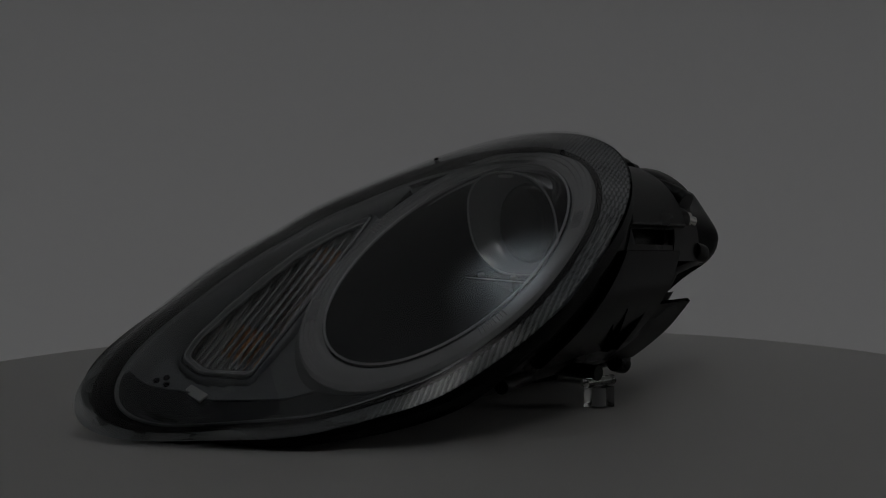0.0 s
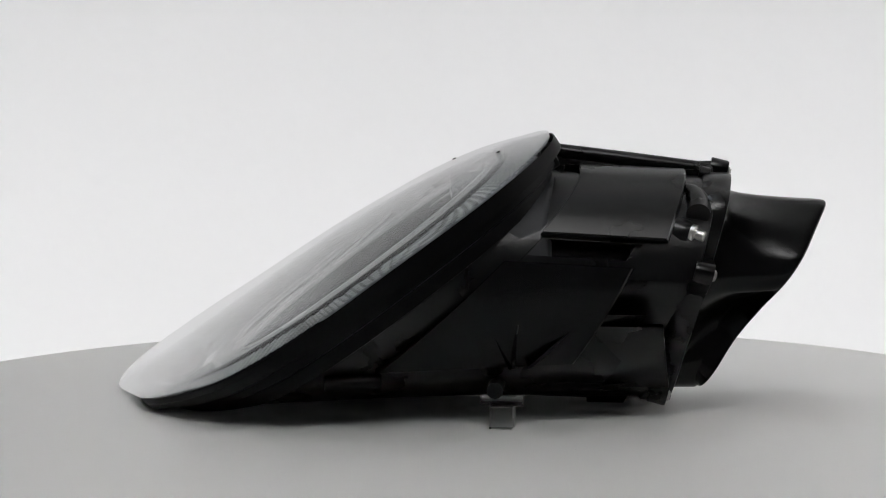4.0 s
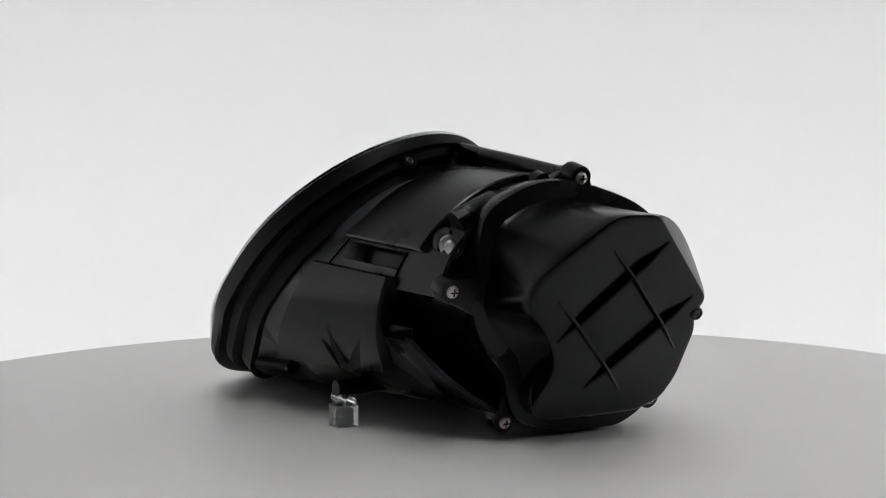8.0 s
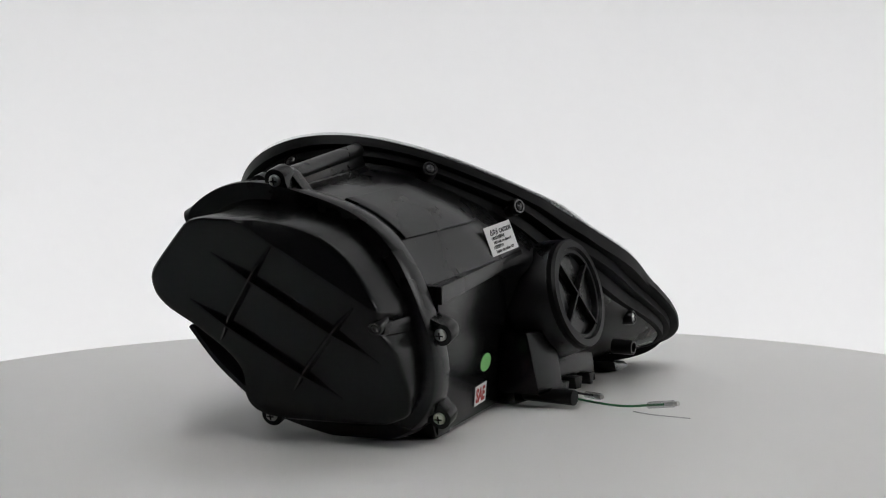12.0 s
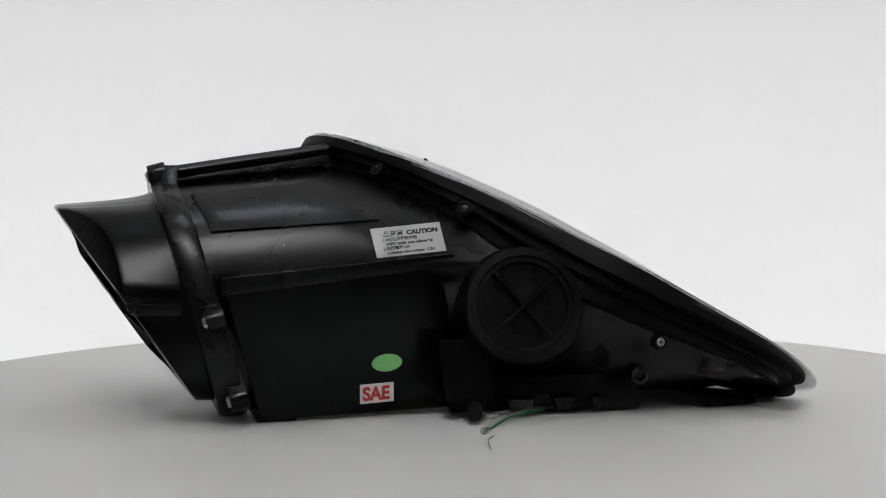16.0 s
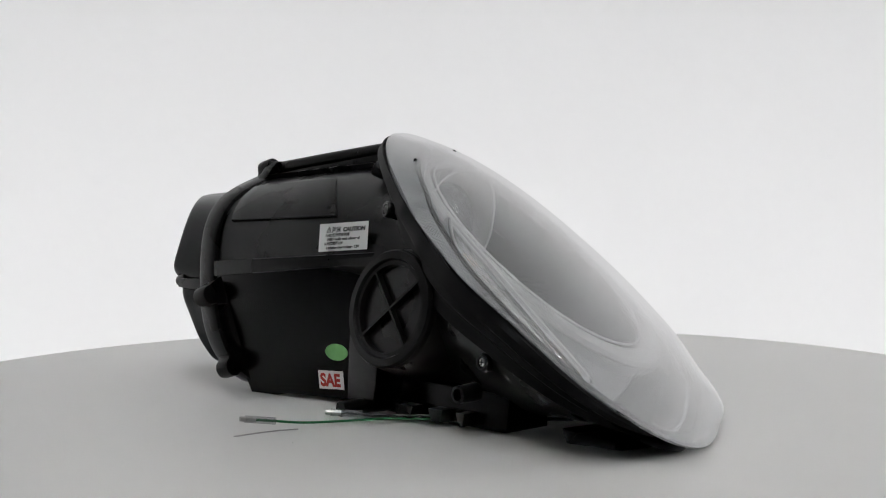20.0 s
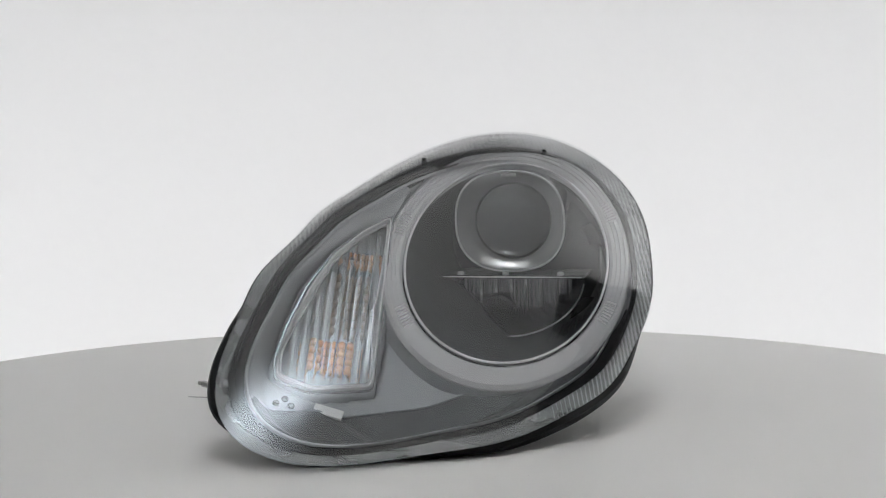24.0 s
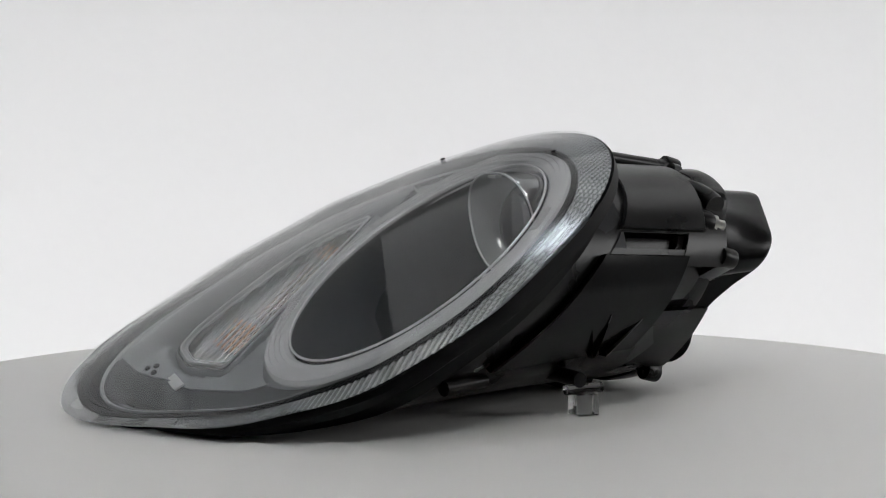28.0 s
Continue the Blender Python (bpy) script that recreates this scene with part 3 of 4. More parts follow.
part("lens_ball", turned(BC, (1, 0, 0), [(0.0005, -0.003), (0.029, -0.003), (0.029, 0)] + [(0.029 * math.cos(a), 0.0150 * math.sin(a)) for a in (radians(d) for d in range(6, 90, 6))] + [(0.0005, 0.0150)], 64), PROJECTOR_GLASS, projector, "convex glass projector lens", 60).visible_shadow = False
part("lamp_chamber", turned(BC + Vector((-0.034, 0, 0)), (1, 0, 0), [(0.006, 0), (0.016, 0.003), (0.024, 0.010), (0.0285, 0.020), (0.0295, 0.029)], 48, True, False), DARK_CHROME, projector, "dark lamp chamber", 60)
part("beam_shield", slab([BC + Vector((-0.012, y, z)) for y, z in ((-0.027, -0.012), (-0.010, -0.003), (0.010, -0.003), (0.016, 0.003), (0.027, 0.003), (0.024, -0.014), (0.012, -0.026), (-0.012, -0.026), (-0.022, -0.018))], (0.001, 0, 0), 0.0003), DARK_CHROME, projector, "dark beam shield inside the lamp")
part("shroud_clip", block_bm([PC + Vector(q) for q in ((0.004, -0.006, 0.0375), (0.004, 0.006, 0.0375), (0.010, 0.006, 0.0375), (0.010, -0.006, 0.0375), (0.004, -0.006, 0.0400), (0.004, 0.006, 0.0400), (0.010, 0.006, 0.0400), (0.010, -0.006, 0.0400))], 0.0006), SILVER_LINE, projector, "small bright clip")

# lower lamp under a small ledge
lower = part("lower_reflector", loft([[Vector((lerp(-0.098, -0.030 - 0.033 * math.sin(a), k / 10), 0.055 + (0.062 - 0.017 * (1 - k / 10)) * math.cos(a), 0.098 + (0.0440 - 0.016 * (1 - k / 10)) * math.sin(a))) for a in (radians(180 + 180 * i / 36) for i in range(37))] for k in range(11)], closed=False), DARK_CHROME, LAMP, "half-round dark reflector")


def facets():
    """Upright concave flutes across the lower reflector."""
    rows = []
    for k in range(7):
        z = 0.098 - 0.036 * k / 6
        row = []
        for i in range(57):
            y = -0.052 + 0.104 * i / 56
            half = math.sqrt(max(0.0, 1 - (k / 6.0) ** 2)) * 0.052 + 0.001
            y = clampf(y, -half, half)
            wav = abs(math.sin(math.pi * (i / 7.0)))
            row.append(Vector((-0.088 + 0.008 * wav - 0.010 * math.cos(y / 0.060 * 1.2) + 0.01, 0.055 + y, z)))
        rows.append(row)
    return loft(rows, closed=False)


part("facets", facets(), CHROME, lower, "upright mirror facets", 20)
part("ledge", block_bm([(-0.102, -0.005, 0.0985), (-0.034, -0.005, 0.0985), (-0.034, 0.115, 0.0985), (-0.102, 0.115, 0.0985), (-0.102, -0.005, 0.1015), (-0.034, -0.005, 0.1015), (-0.034, 0.115, 0.1015), (-0.102, 0.115, 0.1015)], 0.0008), BUCKET, lower)
part("bulb_shield", turned((-0.094, 0.038, 0.068), (1, 0, 0), [(0.014, 0), (0.0148, 0.012), (0.0142, 0.016), (0.012, 0.0175), (0.002, 0.0185)], 40), BLACK_SATIN, lower, "round dark bulb shield")

part("reflector_rim", tube_bm([Vector((-0.030 - 0.033 * math.sin(a), 0.055 + 0.0615 * math.cos(a), 0.098 + 0.0435 * math.sin(a))) for a in (radians(184 + 172 * i / 36) for i in range(37))], 0.0007, 8), SILVER_LINE, lower, "bright rim")
part("ledge_edge", tube_bm([(-0.0338, -0.003 + 0.0117 * i, 0.1000) for i in range(11)], 0.0006, 8), SILVER_LINE, lower, "bright front edge of the ledge")
for y in (0.012, 0.050, 0.096):
    part("ledge_screw", turned((-0.037, y, 0.1015), (0.2, 0, 1), [(0.0030, 0), (0.0030, 0.002), (0.0016, 0.003)], 14), SILVER_LINE, lower)

part("shield_ring", turned((-0.0775, 0.038, 0.068), (1, 0, 0), [(0.0095, 0), (0.0125, 0.0004), (0.0125, 0.0012), (0.0095, 0.0014)], 36, False, False), DARK_CHROME, lower)

# turn signal in the nose
def sig_row(inset, lift):
    out = []
    for a, b in SIG:
        d = math.hypot(a - SM[0], b - SM[1])
        k = 1 - inset / d
        a2, b2 = SM[0] + (a - SM[0]) * k, SM[1] + (b - SM[1]) * k
        out.append(L(a2, b2, SW(a2, b2) + lift))
    return out


signal = part("turn_signal", loft([sig_row(-0.004, -0.016), sig_row(-0.003, -0.002), sig_row(-0.001, 0.0010), sig_row(0.0015, 0.0016), sig_row(0.0035, 0.0), sig_row(0.0040, -0.004)]), SILVER_EDGE, LAMP, "silver frame of the turn signal", 35)
part("signal_reflector", loft([sig_row(0.004, -0.004), sig_row(0.0055, -0.010), sig_row(0.0065, -0.0165)], cap1=True), DARK_CHROME, signal, "bright reflector behind the signal lens", 30)


part("signal_trim", ring_tube(sig_row(0.0002, 0.0016), 0.0008, 8), SILVER_LINE, signal, "bright outer trim")
part("signal_inner_trim", ring_tube(sig_row(0.0045, -0.0008), 0.0007, 8), SILVER_LINE, signal, "bright inner trim")
part("signal_groove", loft([sig_row(-0.0046, -0.0030), sig_row(-0.0036, 0.0008), sig_row(-0.0020, 0.0008), sig_row(-0.0016, -0.0020)]), DARK_CHROME, signal, "dark groove round the frame", 30)


# the signal lens is a plate of long round ribs that run from its foot to its tip, before a fluted mirror
RIB = 0.0066


def ribbed_sheet(lift, high, back=None, inset=0.03):
    bm = bmesh.new()
    ux, uy = 0.844, 0.536      # along the straight inner side
    vx, vy = -0.536, 0.844
    loopv = [(a * ux + b * uy, a * vx + b * vy) for a, b in ((lerp(a, SM[0], inset), lerp(b, SM[1], inset)) for a, b in SIG)]
    lo, hi = min(v for u, v in loopv), max(v for u, v in loopv)
    n = 180
    cols = []
    for i in range(n + 1):
        v = lerp(lo + 0.0004, hi - 0.0004, i / n)
        us = []
        for (u0, v0), (u1, v1) in zip(loopv, loopv[1:] + loopv[:1]):
            if (v0 - v) * (v1 - v) < 0:
                us.append(u0 + (u1 - u0) * (v - v0) / (v1 - v0))
        if len(us) < 2:
            continue
        w = lift + high * (math.sqrt(max(0.0, 1 - (2 * ((v - lo) / RIB % 1.0) - 1) ** 2)) - 1)
        col = []
        for k in range(9):
            u = lerp(min(us), max(us), k / 8)
            a, b = u * ux + v * vx, u * uy + v * vy
            col.append((L(a, b, SW(a, b) + w), L(a, b, SW(a, b) + (back or 0))))
        cols.append(col)
    if back is None:
        skin(bm, [[p for p, q in col] for col in cols], closed=False)
    else:
        skin(bm, [[p for p, q in col] + [q for p, q in reversed(col)] for col in cols], cap0=True, cap1=True)
    bmesh.ops.recalc_face_normals(bm, faces=bm.faces)
    return bm


part("signal_skirt", loft([sig_row(-0.0036, 0.0002), sig_row(-0.0052, 0.0000), sig_row(-0.0068, -0.0022), sig_row(-0.0085, -0.0075), sig_row(-0.0090, -0.0140)]), SILVER, signal, "satin skirt round the signal", 60)
part("signal_mirror", ribbed_sheet(-0.0110, 0.0030, None, 0.06), SMOKED_CHROME, signal, "fluted mirror behind the signal lens", 50)
part("signal_lens", ribbed_sheet(-0.0008, 0.0030, -0.0050), SIGNAL_GLASS, signal, "clear ribbed signal lens", 50).visible_shadow = False


def pillow(a, b, ha, hb, depth):
    """One bulged facet behind the signal lens, coloured like the reflected amber bulb."""
    ux, uy, vx, vy = 0.844, 0.536, -0.536, 0.844
    def ring(k, h):
        return [L(a + ha * k * c * ux + hb * k * d * vx, b + ha * k * c * uy + hb * k * d * vy, SW(a, b) - depth + h) for c, d in ((math.copysign(abs(math.cos(t)) ** 0.6, math.cos(t)), math.copysign(abs(math.sin(t)) ** 0.6, math.sin(t))) for t in ang(16))]
    return loft([ring(1, -0.004), ring(1, 0.0), ring(0.8, 0.0015), ring(0.4, 0.0024), ring(0.05, 0.0026)], True, True)


# The bulb's reflections are put into the colour of these facets.
for i in range(-2, 2):
    for j in range(-1, 3):
        part("amber_reflection_facet", pillow(0.1130 + 0.0076 * (0.844 * i - 0.536 * j), -0.0330 + 0.0076 * (0.536 * i + 0.844 * j), 0.0036, 0.0036, 0.0096), AMBER, signal, "facet with painted reflection of the amber bulb", 50)
for i in range(2):
    for j in range(4):
        part("amber_reflection_facet", pillow(0.010 + 0.0080 * 0.844 * i + 0.536 * (0.0068 * j - 0.006), -0.0735 + 0.0080 * 0.536 * i - 0.844 * (0.0068 * j - 0.006), 0.0036, 0.0032, 0.0096), AMBER_DEEP, signal, "facet with painted reflection of the amber bulb", 50)
for i in range(7):
    for j in range(3):
        a, b = 0.034 + 0.0092 * 0.844 * i - 0.536 * (0.0075 * j - 0.0085), -0.0660 + 0.0092 * 0.536 * i + 0.844 * (0.0075 * j - 0.0085)
        part("amber_reflection_facet", pillow(a, b, 0.0042, 0.0030, 0.0102), AMBER_DIM, signal, "facet with dim painted reflection of the amber bulb", 50)

# short serrated patches on the halo
for mid in (82, -55, 131, -109):
    bm = bmesh.new()
    for k in range(8):
        t = radians(mid + (k - 3.5) * 1.5)
        c, d = oval(t, 0.1285, 0.0840, 0.0012), oval(t, 0.1390, 0.0914, 0.0018)
        e = (oval(t + 0.01, 0.1345, 0.087) - oval(t - 0.01, 0.1345, 0.087)).normalized() * 0.0006
        skin(bm, [[c - e, c + RN * 0.0013, c + e], [d - e, d + RN * 0.0013, d + e]], cap0=True, cap1=True)
    bmesh.ops.recalc_face_normals(bm, faces=bm.faces)
    part("serration", bm, SILVER_LINE, halo, "", 20)

# moulding pips on the seal line
for p in ((-0.0618, 0.0804, 0.2074), (-0.0113, -0.0137, 0.1983)):
    a, b, _ = to_lens(Vector(p))
    q = math.atan2(b, a)
    part("seal_pip", turned(rim(q, math.hypot(a, b) / fourier(EDGE_R, q), -0.0022), AN, [(0.0020, 0), (0.0020, 0.0022), (0.0012, 0.0026)], 18), GASKET, LAMP)

# small marks in the tray
for a, b in ((0.1829, -0.0240), (0.1752, -0.0222), (0.1777, -0.0148)):
    part("drain_dot", turned(on_tray(a, b) - AN * 0.0004, AN, [(0.0026, 0), (0.0026, 0.0014), (0.0018, 0.0018)], 18), GASKET, LAMP, "small dark dot")
t0 = on_tray(0.1613, 0.0058) + AN * 0.001
part("clip_tab", slab([t0 + x * (A2 * 0.93 - A1 * 0.36) + y * (A1 * 0.93 + A2 * 0.36) for x, y in ((-0.0105, -0.0045), (0.0105, -0.0045), (0.0105, 0.0045), (-0.0105, 0.0045))], AN * 0.0020, 0.0005), PAPER, LAMP, "small white clip tab")

# ---------------------------------------------------------------- housing
TH = ang(192)


def flare(t):
    """How far the flange stands out past the lens edge."""
    return 0.0030 + 0.0060 * bump_at(t, 343, 24) - 0.0025 * bump_at(t, 120, 40) - 0.0015 * bump_at(t, 262, 50) + 0.0045 * bump_at(t, 75, 40) - 0.0130 * bump_at(t, 20, 15) + 0.0020 * bump_at(t, 205, 22)


rows = []
for grow, drop in ((-0.001, 0.0008), (0.5, 0.0014), (1.0, 0.0055), (1.0, 0.0125), (0.4, 0.0145), (-0.0050, 0.0150), (-0.0065, 0.0235), (-0.0095, 0.0250), (-0.0145, 0.0255), (-0.0165, 0.0380), (-0.0230, 0.0400)):
    rows.append([rim_out(t, min(flare(t), grow * flare(t) if grow > 0 else grow * lerp(0.6, 1, shy(t))), drop * shy(t) * (1 - 0.45 * bump_at(t, 225, 45))) for t in TH])
part("lens_flange", loft(rows), FLANGE, LAMP, "stepped black flange behind the lens", 30)


def ring_x(y, z):
    return -0.1743 - 0.1064 * y - 0.2632 * z


def face_x(y, z):
    return -0.1970 - 0.1690 * y - 0.6725 * z


RING_R = [0.0959, -0.0034, -0.0058, 0.0048, 0.0095, 0.0029, -0.0010, -0.0021, -0.0001, 0.0016, 0.0008]


def ring_full(f, k=1.0, dx=0.0):
    """The outer edge of the housing's rear end."""
    r = fourier(RING_R, f) * k
    y, z = r * math.cos(f), 0.1 + r * math.sin(f)
    z = max(z, 0.0035)
    return Vector((ring_x(y, z) + dx, y, z))


def ring_pt(f, k=1.0, dx=0.0):
    """The collar: it cuts inward at the lower left, past the open scoop."""
    d = (math.degrees(f) + 15 + 180) % 360 - 180
    r = fourier(RING_R, f) * k * (1 - 0.27 * (1 - smoothstep(30, 62, abs(d))))
    y, z = r * math.cos(f), 0.1 + r * math.sin(f)
    z = max(z, 0.0035)
    return Vector((ring_x(y, z) + dx, y, z))


def front_loop(grow, drop, n):
    """The rim seen along the beam, sorted by its angle round the middle."""
    pts = [rim_out(t, grow * lerp(0.6, 1, shy(t)), drop * shy(t) * (1 - 0.6 * bump_at(t, 225, 45))) for t in ang(720)]
    arr = np.array(sorted((math.atan2(p.z - 0.11, p.y - 0.03), p.x, p.y, p.z) for p in pts))
    fi = np.linspace(0, 2 * math.pi, n, endpoint=False)
    return fi, [np.interp((fi + math.pi) % (2 * math.pi) - math.pi, arr[:, 0], arr[:, k], period=2 * math.pi) for k in (1, 2, 3)]


NB = 144
FI, (FX, FY, FZ) = front_loop(-0.020, 0.036, NB)


def shell(u, f, off=0.0):
    """A point of the housing between lens (u 0) and collar (u 1), at the angle f round the beam; the right side is drawn in."""
    f = f % (2 * math.pi)
    front = Vector([float(np.interp(f, FI, q, period=2 * math.pi)) for q in (FX, FY, FZ)])
    back = ring_full(f, 0.975)
    p = front.lerp(back, u)
    low = 1 - smoothstep(0.098, 0.116, lerp(front.z, back.z, 0.6))
    k_mid = lerp(0.90, 0.56, low)
    k_end = lerp(0.97, 0.66, low)
    if u < 0.5:
        y = lerp(front.y, back.y * k_mid, smoothstep(0, 0.5, u) * 0.75 + u * 0.5)
    elif u < 0.92:
        y = lerp(back.y * k_mid, back.y * k_end, (u - 0.5) / 0.42)
    else:
        y = lerp(back.y * k_end, back.y, (u - 0.92) / 0.08)
    p.y = lerp(p.y, y, smoothstep(0.05, 0.5, -math.cos(f)))
    if off:
        c = Vector((p.x, 0.02, 0.1))
        p = p + (p - c).normalized() * off
    p.z = max(p.z, 0.003)
    return p


def shell_row(u, inset=0.0):
    return [shell(u, f, -inset) for f in FI]


US = (0, 0.05, 0.1, 0.16, 0.22, 0.28, 0.34, 0.4, 0.45, 0.5, 0.56, 0.62, 0.7, 0.78, 0.86, 0.92, 0.96, 1.0)
bm = bmesh.new()
SHELL_ROWS = [shell_row(u) for u in US] + [shell_row(1.0, 0.003), shell_row(0.8, 0.004), shell_row(0.66, 0.006)]
skin(bm, SHELL_ROWS, cap1=True)
bm.faces.ensure_lookup_table()
hole = []
for k in range(len(SHELL_ROWS) - 1):
    for i, f in enumerate(FI):
        d = (math.degrees(f) + 180) % 360 - 180
        slot = k < 17 and 10 < d < 20 and 0.22 <= US[k] < 0.70
        if slot or (-12 < d < 5 and (k >= 17 or US[k] >= 0.70)) or (-58 < d <= -12 and (k >= 17 or US[k] >= 0.86)):
            hole.append(bm.faces[k * NB + i])
bmesh.ops.delete(bm, geom=hole, context="FACES")
bmesh.ops.recalc_face_normals(bm, faces=bm.faces)
body = part("housing_shell", bm, BLACK, LAMP, "black moulded housing shell", 35)


part("inner_barrel", loft([[shell(lerp(0.64, 0.97, i / 6), radians(lerp(-75, 28, j / 16)), -0.024) for j in range(17)] for i in range(7)], closed=False), BLACK, body, "", 40)


def raised(u0, u1, f0, f1, high, n=10, m=12, skew=0.0):
    """A raised field moulded on the shell, with sloping edges."""
    def grid(e, h):
        return [[shell(lerp(u0 + e * (u1 - u0), u1 - e * (u1 - u0), i / n) + skew * j / m, radians(lerp(f0 + e * (f1 - f0), f1 - e * (f1 - f0), j / m)), h) for j in range(m + 1)] for i in range(n + 1)]
    def loop(g):
        return g[0][:-1] + [r[-1] for r in g[:-1]] + g[-1][:0:-1] + [r[0] for r in g[:0:-1]]
    low, mid_, top = grid(0, -0.003), grid(0.004, high * 0.8), grid(0.016, high)
    bm = bmesh.new()
    skin(bm, [loop(low), loop(mid_), loop(top)])
    skin(bm, top, closed=False)
    bmesh.ops.remove_doubles(bm, verts=bm.verts, dist=1e-6)
    bmesh.ops.recalc_face_normals(bm, faces=bm.faces)
    return bm


def recess(u0, u1, f0, f1, deep, n=6, m=6):
    """A sunken pocket in the shell: its walls and floor."""
    def grid(e, h):
        return [[shell(lerp(u0 + e * (u1 - u0), u1 - e * (u1 - u0), i / n), radians(lerp(f0 + e * (f1 - f0), f1 - e * (f1 - f0), j / m)), h) for j in range(m + 1)] for i in range(n + 1)]
    def loop(g):
        return g[0][:-1] + [r[-1] for r in g[:-1]] + g[-1][:0:-1] + [r[0] for r in g[:0:-1]]
    rim_, low, flat = grid(0, 0.0012), grid(0.02, -deep * 0.9), grid(0.06, -deep)
    bm = bmesh.new()
    skin(bm, [loop(rim_), loop(low), loop(flat)])
    skin(bm, flat, closed=False)
    bmesh.ops.remove_doubles(bm, verts=bm.verts, dist=1e-6)
    bmesh.ops.recalc_face_normals(bm, faces=bm.faces)
    bmesh.ops.reverse_faces(bm, faces=bm.faces)
    return bm


part("barrel_panel", raised(0.30, 0.90, 118, 150, 0.0022), BLACK, body, "", 25)
part("left_barrel_field", raised(0.20, 0.82, 21, 92, 0.0050), BLACK, body, "", 25)
part("cradle_field", raised(0.16, 0.72, -32, 9.5, 0.0080), BLACK_SATIN, body, "", 25)
part("slot_recess", recess(0.215, 0.705, 9.5, 20.5, 0.012), BLACK_SATIN, body, "", 25)
for f, u0, u1 in ((100, 0.12, 0.95), (78, 0.12, 0.93)):
    part("barrel_rib", raised(u0, u1, f - 0.8, f + 0.8, 0.0045, 10, 2), BLACK, body, "", 25)

# rear collar
rows = [[ring_pt(f, k, dx) for f in ang(120)] for k, dx in ((0.97, 0.012), (1.0, 0.011), (1.012, 0.008), (1.012, -0.007), (1.0, -0.010), (0.93, -0.011))]
collar = part("rear_collar", loft(rows, cap1=True), BLACK, LAMP, "raised rear collar", 35)

# rear cover
COVER = [(0.0652, 0.1112), (0.0632, 0.1228), (0.0576, 0.1304), (0.0164, 0.1640), (0.0058, 0.1664), (-0.0222, 0.1652), (-0.0950, 0.1020), (-0.0885, 0.0905), (-0.0950, 0.0785), (-0.0945, 0.0420), (-0.0880, 0.0245), (-0.0685, 0.0168), (0.0214, 0.0178), (0.0312, 0.0245), (0.0318, 0.0356), (0.0256, 0.0462), (0.0246, 0.0590), (0.0313, 0.0718), (0.0432, 0.0866), (0.0602, 0.1012)]


def cover_loop(n):
    pts = round_poly([(y, z, 0) for y, z in COVER], 0.006, 4)
    pts = [p.lerp(q, k / 12) for p, q in zip(pts, pts[1:] + pts[:1]) for k in range(12)]
    arr = np.array(sorted((math.atan2(p.y - 0.098, p.x + 0.018), math.hypot(p.x + 0.018, p.y - 0.098)) for p in pts))
    fi = np.linspace(-math.pi, math.pi, n, endpoint=False)
    r = np.interp(fi, arr[:, 0], arr[:, 1], period=2 * math.pi)
    return [(-0.018 + a * math.cos(f), 0.098 + a * math.sin(f)) for f, a in zip(fi, r)], fi


CL, CF = cover_loop(180)


FACE_N = Vector((-1, -0.1690, -0.6725)).normalized()
E0, E1 = [Vector((face_x(y, z), y, z)) for y, z in ((-0.0222, 0.1652), (-0.0950, 0.1020))]
BEVEL = (E1 - E0).normalized().cross(FACE_N)
BEVEL = (BEVEL if BEVEL.z > 0 else -BEVEL) * math.cos(radians(57)) - FACE_N * math.sin(radians(57))


def cover_row(u, k, push=0.0, wide=1.0):
    """A ring of the cover between the collar (u 0) and its flat face (u 1); a slanted field is cut between the face and the arched wall."""
    out = []
    for (y, z), f in zip(CL, CF):
        y2, z2 = -0.018 + (y + 0.018) * k, 0.098 + (z - 0.098) * k
        top = Vector((face_x(y2, z2) + push, y2, z2))
        q = (top - E0).dot(E1 - E0) / (E1 - E0).length_squared
        if 0 < q < 1 and y + z > -0.004:
            top = top + BEVEL * (0.0195 * math.sin(math.pi * q) * wide)
        g = math.atan2(z - 0.1, y)
        base = ring_pt(g, 0.915, -0.008)
        v = lerp(u ** 0.55, u ** 0.30, bump_at(g, 95, 48))
        out.append(Vector((lerp(base.x, top.x, u), lerp(base.y, top.y, v), lerp(base.z, top.z, v))))
    return out


COVER_ROWS = [cover_row(u, 1) for u in (0, 0.01, 0.03, 0.07, 0.15, 0.3, 0.5, 0.72)] + [cover_row(0.86, 1), cover_row(0.93, 0.997), cover_row(0.965, 0.990), cover_row(0.975, 0.988, 0, 0.93), cover_row(0.985, 0.980, 0, 0.06), cover_row(0.993, 0.972, 0, 0), cover_row(1, 0.955, 0, 0), cover_row(1, 0.92, 0, 0), cover_row(1, 0.6, 0, 0), cover_row(1, 0.2, 0, 0)]
cover = part("rear_cover", loft(COVER_ROWS, cap1=True), BLACK_SATIN, LAMP, "angular black rear cover", 30)


def fin(y0, z0, y1, z1, high=0.005, thick=0.0012):
    """A low stiffening fin on the rear cover, tapering to both ends."""
    n = 12
    d = Vector((y1 - y0, z1 - z0)).normalized()
    rows = []
    for k in range(n + 1):
        y, z = lerp(y0, y1, k / n), lerp(z0, z1, k / n)
        h = 0.0006 + high * smoothstep(0, 0.28, k / n) * smoothstep(0, 0.28, 1 - k / n)
        sy, sz = -d.y * thick, d.x * thick
        x = face_x(y, z)
        rows.append([Vector((x + 0.002, y + sy, z + sz)), Vector((x - h, y + 0.6 * sy, z + 0.6 * sz)), Vector((x - h, y - 0.6 * sy, z - 0.6 * sz)), Vector((x + 0.002, y - sy, z - sz))])
    return loft(rows, True, True)


